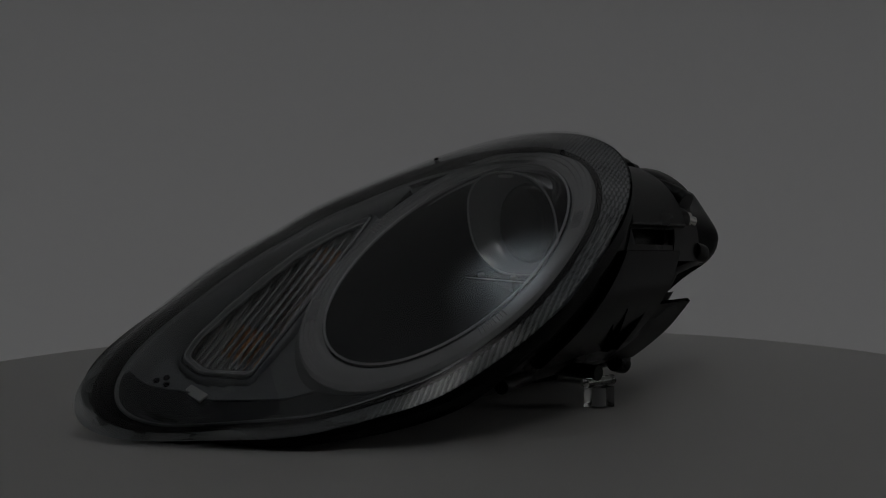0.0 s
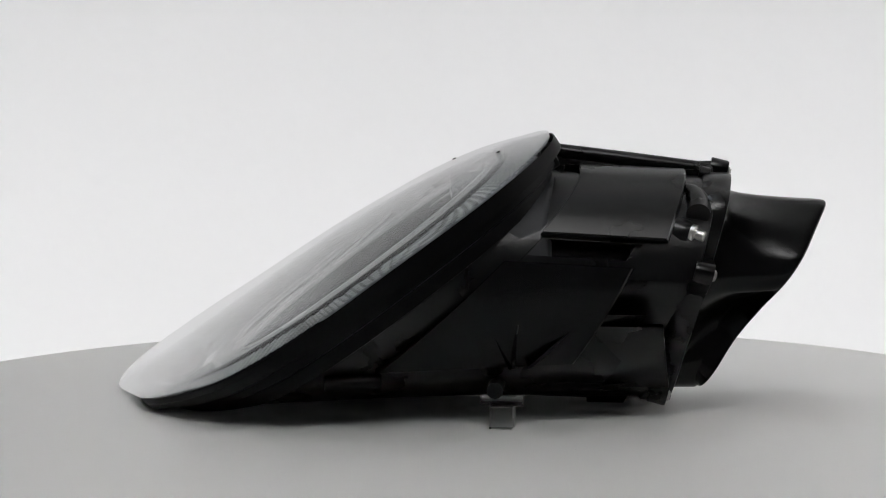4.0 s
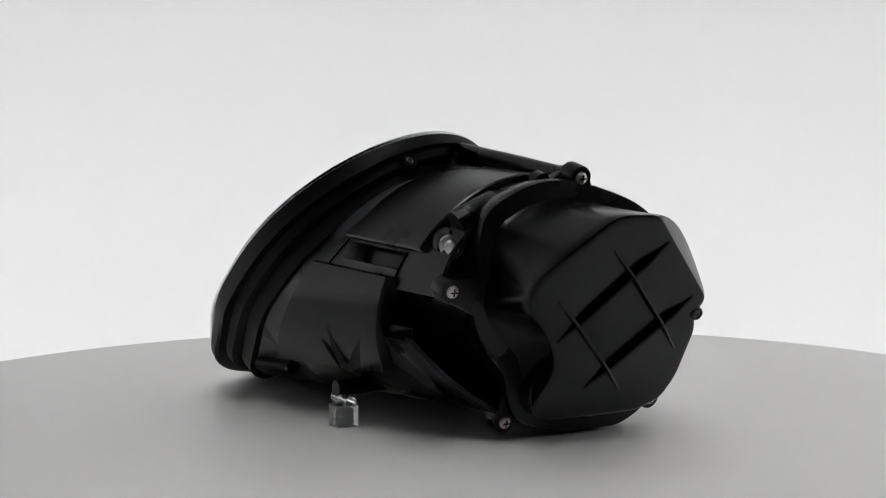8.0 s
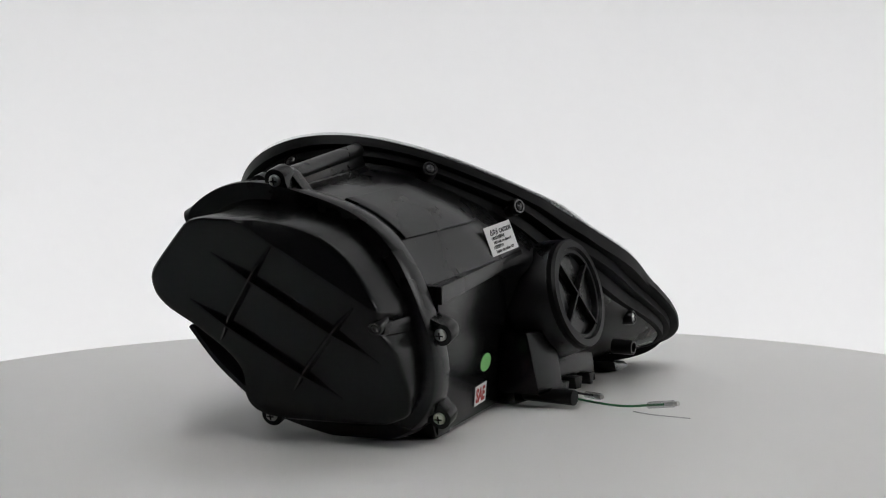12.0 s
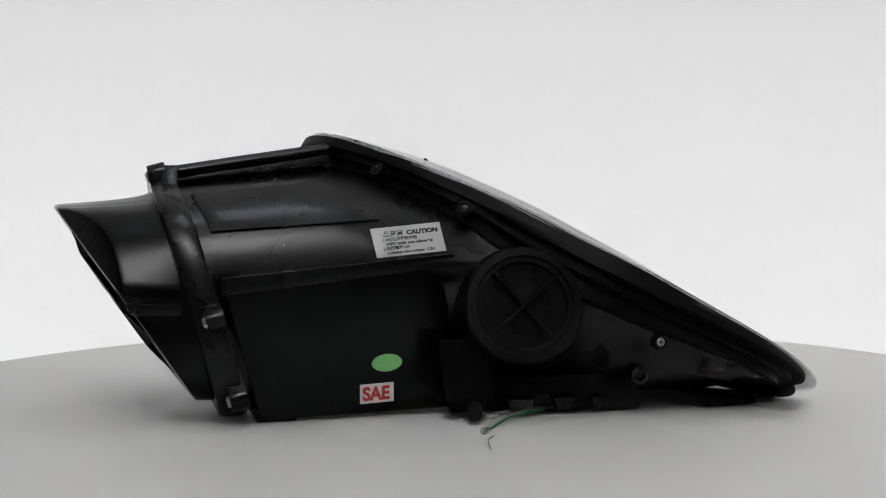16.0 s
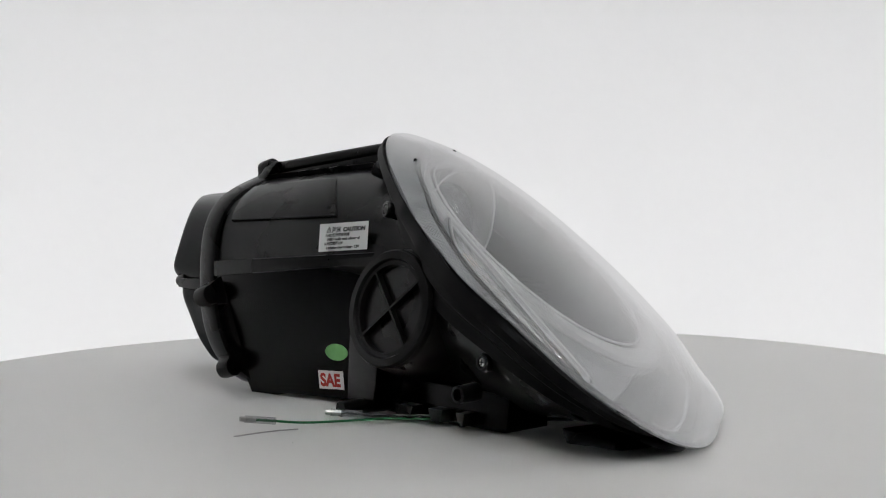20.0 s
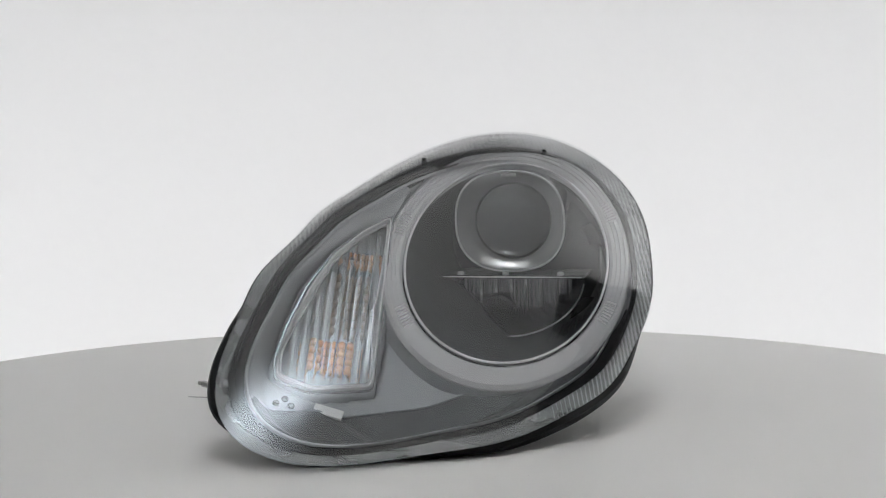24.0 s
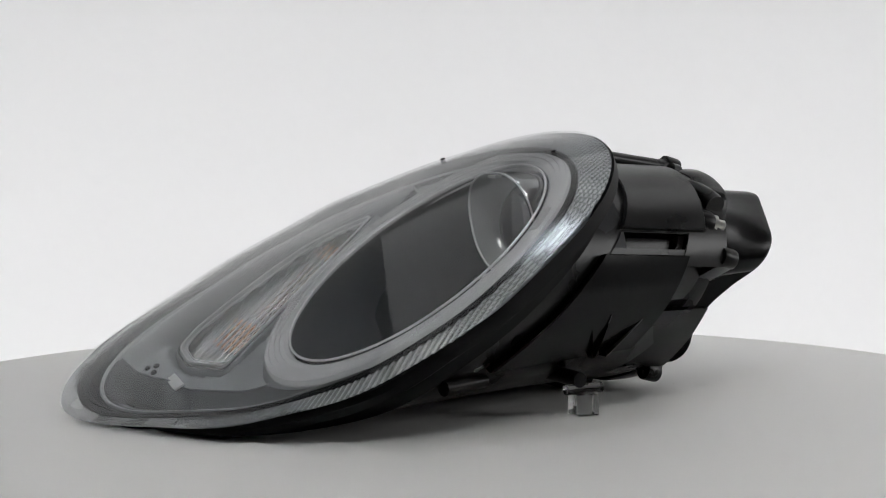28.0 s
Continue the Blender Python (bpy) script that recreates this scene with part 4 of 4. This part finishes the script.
def along(p, q, a, b):
    return (lerp(p[0], q[0], a), lerp(p[1], q[1], a), lerp(p[0], q[0], b), lerp(p[1], q[1], b))


r1, r2, r3, r4 = (-0.0145, 0.1230), (-0.0575, 0.0856), (0.0180, 0.0900), (-0.0230, 0.0539)
for q in (along(r1, r2, -0.5, 1.55), along(r3, r4, -0.5, 1.5), along(r3, r1, -0.35, 1.7), along(r4, r2, -0.4, 1.6)):
    part("stiffening_fin", fin(*q), BLACK_SATIN, cover)


def screw(c, normal, r=0.0042, parent=None, boss=True, mat=None):
    """A cross-head screw in a black boss."""
    n = Vector(normal).normalized()
    c = Vector(c)
    if boss:
        part("screw_boss", turned(c - n * 0.012, n, [(r * 1.9, 0), (r * 1.85, 0.011), (r * 1.6, 0.0125), (r * 1.25, 0.0125), (r * 1.2, 0.011)], 22), BLACK, parent or LAMP)
    s = part("screw", turned(c - n * 0.003, n, [(r, 0), (r, 0.002), (r * 0.85, 0.0034), (r * 0.4, 0.0042)], 18), mat or STEEL, parent or LAMP, "cross-head screw")
    u, v, w = frame_of(n)
    for d, e in ((u, v), (v, u)):
        q = c + n * 0.0011
        part("slot", slab([q + d * (a * r * 0.62) + e * (b * r * 0.13) for a, b in ((-1, -1), (1, -1), (1, 1), (-1, 1))], n * 0.0004, 0.0001), BLACK, parent or LAMP)
    return s


RNX = Vector((-1, -0.1064, -0.2632)).normalized()


def ear(c, toward, r=0.0085):
    """A screw ear that stands off the collar towards its middle."""
    c, toward = Vector(c), Vector(toward)
    d = toward - c
    d = (d - RNX * d.dot(RNX)).normalized()
    e = RNX.cross(d)
    pts = [c + r * (math.cos(a) * -d + math.sin(a) * e) for a in (radians(-100 + 200 * i / 14) for i in range(15))]
    pts += [c + d * 0.030 + e * r * 2.0, c + d * 0.030 - e * r * 2.0]
    part("screw_ear", slab([p + RNX * 0.003 for p in pts], RNX * -0.014, 0.0015), BLACK, collar)
    screw(c + RNX * 0.0045, RNX, 0.0045, collar, False)


MID = (-0.20, 0.0, 0.1)
for c in ((-0.2293, -0.0020, 0.1885), (-0.2222, 0.0925, 0.1142), (-0.1849, 0.0354, 0.0156), (-0.1836, -0.1061, 0.0819), (-0.1673, -0.0954, 0.0206)):
    ear(c, MID)

# round bulb cap on the side
CN = Vector((0.0, -0.974, 0.227))
CC = Vector((0.0536, -0.1022, 0.0887))
boss = part("cap_boss", turned(CC - CN * 0.042, CN, [(0.050, 0), (0.0485, 0.020), (0.0465, 0.033), (0.0455, 0.0355)], 48), BLACK, LAMP)
cap = part("bulb_cap", turned(CC - CN * 0.008, CN, [(0.0455, 0), (0.0455, 0.006), (0.0440, 0.0085), (0.0385, 0.0090), (0.0370, 0.0065), (0.0340, 0.0065), (0.0325, -0.004), (0.001, -0.005)], 56), RUBBER, LAMP, "round black twist-off bulb cap", 30)
cu, cv, _ = frame_of(CN)
for a in (40, 130):
    d = cu * math.cos(radians(a)) + cv * math.sin(radians(a))
    e = CN.cross(d)
    part("cap_rib", slab([CC + d * x * 0.037 + e * y * 0.0009 - CN * 0.012 for x, y in ((-1, -1), (1, -1), (1, 1), (-1, 1))], CN * 0.011, 0.0006), RUBBER, cap)

# flat box on the lower side, with stickers
part("ballast_box", block_bm([(-0.174, -0.098, 0.111), (-0.147, -0.0815, 0.002), (0.000, -0.0560, 0.004), (0.000, -0.0660, 0.122), (-0.174, -0.02, 0.111), (-0.147, -0.02, 0.002), (0.000, -0.02, 0.004), (0.000, -0.02, 0.122)], 0.003), BLACK_SATIN, LAMP, "flat black ballast box")


def patch(tl, tr, br, bl, off):
    """A thin sticker through four corners, lifted a little."""
    n = (Vector(tr) - Vector(tl)).cross(Vector(bl) - Vector(tl)).normalized() * -1
    if n.y > 0:
        n = -n
    return slab([Vector(p) + n * off for p in (tl, tr, br, bl)], n * 0.0004, 0.0001), n


def writing(text, size, at, right, up, mat, parent, name="lettering", bold=0.0, width=None):
    """Lettering on a sticker, in the built-in font."""
    cu_ = bpy.data.curves.new(name, "FONT")
    cu_.body, cu_.size, cu_.extrude, cu_.offset = text, size, 0.00006, bold
    tmp = bpy.data.objects.new(name, cu_)
    me = bpy.data.meshes.new_from_object(tmp)
    bpy.data.objects.remove(tmp)
    me.name = name
    r, u = Vector(right).normalized(), Vector(up).normalized()
    n = r.cross(u)
    sx = 1.0
    if width and len(me.vertices):
        sx = width / max(v.co.x for v in me.vertices)
    m = Matrix((r * sx, u, n)).transposed().to_4x4()
    m.translation = at
    me.transform(m)
    me.materials.append(mat)
    ob = new(name, me)
    ob.parent = parent
    return ob


LT = [(-0.0616, -0.0725, 0.1469), (-0.0073, -0.0669, 0.1513), (-0.0024, -0.0735, 0.1307), (-0.0568, -0.0787, 0.1249)]
LT = [Vector(p) + Vector((0, -0.0012, 0)) for p in LT]
LT[2] = LT[3] + LT[1] - LT[0]
bm, LNRM = patch(*LT, 0.0)
caution = part("caution_label", bm, PAPER, LAMP, "white caution label with black writing")
lr, lu = (LT[1] - LT[0]).normalized(), (LT[0] - LT[3]).normalized()
lu = (lu - lr * lu.dot(lr)).normalized()
LP = lambda x, y: LT[3] + lr * x + lu * y + LNRM * 0.0006
writing("注意", 0.0052, LP(0.0125, 0.0158), lr, lu, INK, caution, bold=0.00016)
writing("CAUTION", 0.0046, LP(0.0255, 0.0160), lr, lu, INK, caution, bold=0.00026, width=0.0245)
writing("1.HID燈泡嚴禁使用", 0.0030, LP(0.0060, 0.0122), lr, lu, INK, caution, bold=0.00009, width=0.027)
writing("HID bulb not allowed", 0.0030, LP(0.0090, 0.0088), lr, lu, INK, caution, bold=0.00013, width=0.036)
writing("2.光圈電壓12V", 0.0030, LP(0.0060, 0.0053), lr, lu, INK, caution, bold=0.00009, width=0.021)
writing("Lighting ring voltage 12V", 0.0030, LP(0.0090, 0.0018), lr, lu, INK, caution, bold=0.00013, width=0.037)
tri_ = [LP(0.0070, 0.0160), LP(0.0118, 0.0160), LP(0.0094, 0.0203)]
part("warning_triangle", ring_tube([tri_[i].lerp(tri_[(i + 1) % 3], k / 4) for i in range(3) for k in range(4)], 0.00028, 4), INK, caution)
writing("!", 0.0034, LP(0.0090, 0.0166), lr, lu, INK, caution)

SA = [Vector(p) for p in ((-0.0706, -0.0715, 0.0262), (-0.0440, -0.0668, 0.0272), (-0.0440, -0.0655, 0.0120), (-0.0706, -0.0702, 0.0108))]


def wall_y(x, z):
    """The outer face of the ballast box."""
    top = lerp(-0.098, -0.066, (x + 0.174) / 0.174)
    low = lerp(-0.0815, -0.056, (x + 0.147) / 0.147)
    return lerp(low, top, (z - 0.003) / 0.112)


SA = [Vector((p.x, wall_y(p.x, p.z) - 0.0006, p.z)) for p in SA]
bm, SN = patch(*SA, 0.0)
sae = part("approval_sticker", bm, PAPER, LAMP, "white sticker with red letters SAE")
sr, su = (SA[1] - SA[0]).normalized(), (SA[0] - SA[3]).normalized()
writing("SAE", 0.0145, SA[3] + sr * 0.0022 + su * 0.0028 + SN * 0.0006, sr, su, RED_INK, sae, bold=0.0006, width=0.0215)
gc = Vector((-0.0492, wall_y(-0.0492, 0.0427) - 0.0004, 0.0427))
part("green_seal", slab([gc + sr * 0.0122 * math.cos(a) + su * 0.0070 * math.sin(a) for a in ang(32)], SN * 0.0005, 0.0002), GREEN, LAMP, "oval pale green seal")

# rail along the top edge of the box
part("box_rail", block_bm([(-0.1745, -0.1010, 0.1000), (-0.1745, -0.1010, 0.1130), (0.004, -0.0745, 0.1270), (0.004, -0.0745, 0.1180), (-0.1745, -0.03, 0.1000), (-0.1745, -0.03, 0.1130), (0.004, -0.03, 0.1270), (0.004, -0.03, 0.1180)], 0.0015), BLACK, LAMP)
part("box_foot", block_bm([(-0.150, -0.081, 0.0005), (-0.150, -0.010, 0.0005), (-0.120, -0.010, 0.0005), (-0.120, -0.076, 0.0005), (-0.156, -0.082, 0.012), (-0.156, -0.010, 0.012), (-0.120, -0.010, 0.012), (-0.120, -0.076, 0.012)], 0.001), BLACK_SATIN, LAMP)

# bracket box below the bulb cap, with a tube end
part("plug_bracket", block_bm([(-0.012, -0.086, 0.062), (0.030, -0.090, 0.062), (0.030, -0.098, 0.014), (-0.006, -0.094, 0.012), (-0.012, -0.045, 0.062), (0.030, -0.045, 0.062), (0.030, -0.045, 0.014), (-0.006, -0.045, 0.012)], 0.002), BLACK_SATIN, LAMP)
part("stub_tube", turned((0.1405, -0.095, 0.0345), (0.0, -1.0, -0.03), [(0.0068, 0), (0.0064, 0.0185), (0.0045, 0.0188), (0.0042, 0.012)], 20), BLACK, LAMP)
part("nose_foot", block_bm([(0.205, -0.070, 0.0015), (0.250, -0.064, 0.0015), (0.246, -0.060, 0.006), (0.200, -0.070, 0.012), (0.205, -0.02, 0.0015), (0.260, -0.02, 0.0015), (0.258, -0.02, 0.005), (0.200, -0.02, 0.010)], 0.002), BLACK, LAMP)
part("under_rail", block_bm([(0.000, -0.070, 0.002), (0.150, -0.074, 0.002), (0.150, -0.030, 0.002), (0.000, -0.030, 0.002), (0.000, -0.066, 0.030), (0.150, -0.070, 0.030), (0.150, -0.030, 0.030), (0.000, -0.030, 0.030)], 0.002), BLACK_SATIN, LAMP)
for x, y, l in ((0.045, -0.088, 0.016), (0.082, -0.086, 0.010), (0.112, -0.086, 0.004)):
    part("under_clip", block_bm([(x, y, 0.004), (x + l, y, 0.004), (x + l, y + 0.012, 0.004), (x, y + 0.012, 0.004), (x - 0.003, y, 0.014), (x + l + 0.003, y, 0.014), (x + l + 0.003, y + 0.012, 0.014), (x - 0.003, y + 0.012, 0.014)], 0.001), BLACK, LAMP)


def scoop():
    """An open curved duct at the lower left of the rear end."""
    line = smooth_strip([(0.1085, 0.0765), (0.0985, 0.0655), (0.083, 0.050), (0.062, 0.034), (0.044, 0.022)])
    bm = bmesh.new()
    inner = [(y - 0.0035 * 0.8, z + 0.0035 * 0.6) for y, z in line]
    near = lambda y, z: -0.190
    far = lambda y, z: -0.120
    rows = [[Vector((far(y, z), y, z)) for y, z in line], [Vector((near(y, z), y, z)) for y, z in line], [Vector((near(y, z), y, z)) for y, z in inner], [Vector((far(y, z), y, z)) for y, z in inner]]
    skin(bm, rows, closed=False, loop=True)
    bmesh.ops.recalc_face_normals(bm, faces=bm.faces)
    return bm


def smooth_strip(points, per=5):
    p = [Vector((a, b, 0)) for a, b in points]
    p = [2 * p[0] - p[1]] + p + [2 * p[-1] - p[-2]]
    out = []
    for i in range(1, len(p) - 2):
        a, b, c, d = p[i - 1:i + 3]
        for k in range(per):
            t = k / per
            q = 0.5 * (2 * b + (c - a) * t + (2 * a - 5 * b + 4 * c - d) * t * t + (3 * b - a - 3 * c + d) * t ** 3)
            out.append((q.x, q.y))
    return out + [(p[-2].x, p[-2].y)]


part("actuator_scoop", scoop(), BLACK, LAMP, "open curved duct at the rear")
for p, q in (((-0.066, 0.1330, 0.0805), (-0.078, 0.1080, 0.044)), ((-0.086, 0.1300, 0.0790), (-0.080, 0.1080, 0.044)), ((-0.126, 0.1170, 0.0760), (-0.090, 0.1080, 0.044))):
    p, q = Vector(p), Vector(q)
    d = (q - p).normalized()
    e = d.cross(Vector((0, 1, 0))).normalized() * 0.0011
    part("gusset", loft([[p - e * 0.3, p + e * 0.3 + Vector((0, 0.0005, 0)), p + Vector((0, -0.02, 0))], [p.lerp(q, 0.5) - e, p.lerp(q, 0.5) + e + Vector((0, 0.006, 0)), p.lerp(q, 0.5) + Vector((0, -0.02, 0))], [q - e, q + e + Vector((0, 0.008, 0)), q + Vector((0, -0.02, 0))]], True, True), BLACK, LAMP)

# clip with a screw in the notch of the rear cover
part("cover_clip", block_bm([(-0.2400, -0.094, 0.0860), (-0.2400, -0.080, 0.0860), (-0.2380, -0.080, 0.0940), (-0.2380, -0.094, 0.0940), (-0.205, -0.094, 0.0850), (-0.205, -0.080, 0.0850), (-0.205, -0.080, 0.0960), (-0.205, -0.094, 0.0960)], 0.0015), BLACK, cover)
screw((-0.2440, -0.0890, 0.0906), (-1, -0.1, -0.4), 0.0028, cover, True, DULL_STEEL)

# top bar and bracket
part("support_bar", tube_bm([(-0.224, 0.001, 0.1885), (-0.16, 0.010, 0.1975), (-0.088, 0.022, 0.2070)], 0.0060, 14), BLACK, LAMP)
part("bar_web", block_bm([(-0.222, -0.004, 0.180), (-0.222, 0.006, 0.180), (-0.088, 0.026, 0.196), (-0.088, 0.014, 0.196), (-0.222, -0.002, 0.188), (-0.222, 0.004, 0.188), (-0.088, 0.024, 0.206), (-0.088, 0.018, 0.206)], 0.001), BLACK, LAMP)
part("bracket_tab", slab([Vector((-0.2215, y, z)) for y, z in ((-0.020, 0.180), (-0.008, 0.1935), (-0.004, 0.1965), (0.002, 0.1965), (0.006, 0.1935), (0.022, 0.182))], (0.012, 0, 0), 0.0015), BLACK, LAMP)
part("side_lug", turned((-0.2190, 0.0205, 0.1850), (-1, -0.1, -0.26), [(0.0065, -0.008), (0.0065, 0), (0.004, 0.001), (0.0035, -0.003)], 18), BLACK, LAMP)

# screws round the flange
for c, n in (((-0.1067, 0.0709, 0.2001), (-0.8, -0.1, 0.4)), ((-0.0526, -0.0228, 0.1924), (-0.6, -0.6, 0.4)), ((0.0125, -0.0677, 0.1610), (-0.3, -0.9, 0.2)), ((0.1586, -0.1060, 0.0583), (0, -1, 0.1))):
    screw(c, n, 0.0035, LAMP, True, STEEL if c[0] > 0.1 else DULL_STEEL)

def spline(points, per=8):
    p = [Vector(q) for q in points]
    p = [2 * p[0] - p[1]] + p + [2 * p[-1] - p[-2]]
    out = []
    for i in range(1, len(p) - 2):
        a, b, c, d = p[i - 1:i + 3]
        for k in range(per):
            t = k / per
            out.append(0.5 * (2 * b + (c - a) * t + (2 * a - 5 * b + 4 * c - d) * t * t + (3 * b - a - 3 * c + d) * t ** 3))
    return out + [p[-2]]


# adjuster with steel pin on the left
part("adjuster", turned((-0.190, 0.081, 0.147), (-1, 0.25, -0.25), [(0.0110, 0), (0.0110, 0.016), (0.009, 0.020)], 24), BLACK, LAMP)
part("adjuster_pin", turned((-0.209, 0.0868, 0.1440), (-1, 0.25, -0.25), [(0.0072, 0), (0.0072, 0.003), (0.0045, 0.004), (0.0045, 0.010), (0.003, 0.011)], 20), STEEL, LAMP, "zinc adjuster pin")

# rounded cowl beside the adjuster
part("adjuster_cowl", tube_bm(spline([(-0.180, 0.046, 0.173), (-0.206, 0.054, 0.171), (-0.213, 0.070, 0.165), (-0.214, 0.084, 0.158)]), 0.009, 18), BLACK, LAMP, "", 50)

# tubes under the left side
part("vent_tube", tube_bm([(0.020, 0.120, 0.034), (0.060, 0.134, 0.033)], 0.0058, 16), RUBBER, LAMP)
part("drain_tube", tube_bm([(-0.060, 0.060, 0.030), (-0.066, 0.116, 0.028)], 0.0062, 16), RUBBER, LAMP)
part("wire_sleeve", tube_bm([(0.020, -0.050, 0.0095), (0.014, -0.100, 0.0092), (0.0125, -0.116, 0.0090)], 0.0062, 16), RUBBER, LAMP)

# wires with crimped ends
wa = [(0.0900, -0.055, 0.0040), (0.0700, -0.076, 0.0035), (0.0465, -0.097, 0.0035), (0.0300, -0.128, 0.0035), (0.0190, -0.156, 0.0045), (0.0125, -0.180, 0.0080), (0.0075, -0.200, 0.0112)]
wb = [(0.1520, -0.006, 0.0040), (0.1200, -0.030, 0.0035), (0.0900, -0.058, 0.0055), (0.0600, -0.088, 0.0065), (0.0440, -0.108, 0.0075), (0.0235, -0.1320, 0.0098)]
wc = [(0.1520, -0.004, 0.0040), (0.1240, -0.024, 0.0035), (0.0900, -0.055, 0.0040)]


part("wire_sheath", tube_bm(spline(wc), 0.0013, 8), BLACK_WIRE, LAMP, "black wire sheath")
FIBRE = tagged(part("loose_fibre", tube_bm(spline([(0.020, -0.163, 0.0006), (0.013, -0.182, 0.0006), (0.010, -0.214, 0.0006)]), 0.0005, 6), CRIMP), "thin clear plastic fibre lying on the white turntable", "fibre")
for pts, mat, lab in ((wa, GREEN_WIRE, "green ring-light wire"), (wb, BLACK_WIRE, "black ring-light wire")):
    w = part("wire", tube_bm(spline(pts), 0.00095, 8), mat, LAMP, lab)
    e = Vector(pts[-1])
    d = (e - Vector(pts[-2])).normalized()
    part("crimp_sleeve", tube_bm([e - d * 0.022, e - d * 0.018, e + d * 0.002], 0.0027, 12), CRIMP, w, "clear plastic sleeve")
    part("crimp_terminal", tube_bm([e - d * 0.006, e + d * 0.006], 0.0019, 10), STEEL, w, "bright metal bullet terminal")

# ---------------------------------------------------------------- acrylic stand
STAND = thing("acrylic_stand", "small clear acrylic block propping the headlight", "stand")
bc = Vector((-0.071, 0.112, 0.0))
part("block", block_bm([bc + Vector((x * 0.0088, y * 0.0088, z)) for z in (0.0, 0.0165) for x, y in ((-1, -1), (1, -1), (1, 1), (-1, 1))], 0.0008), ACRYLIC, STAND)
part("rod", tube_bm([bc + Vector((-0.016, 0.0, 0.0205)), bc + Vector((0.016, 0.0, 0.0205))], 0.0042, 16), ACRYLIC, STAND, "clear acrylic rod")


# ---------------------------------------------------------------- what moves
def motions():
    rows = [(i * 0.5, pose(0, 0, 0, 0, 0, -SPIN * (i * 0.5 - 16.5))) for i in range(57)]
    walk(TABLE, rows)
    walk(LAMP, rows)
    walk(STAND, rows)
    walk(FIBRE, rows)


motions()
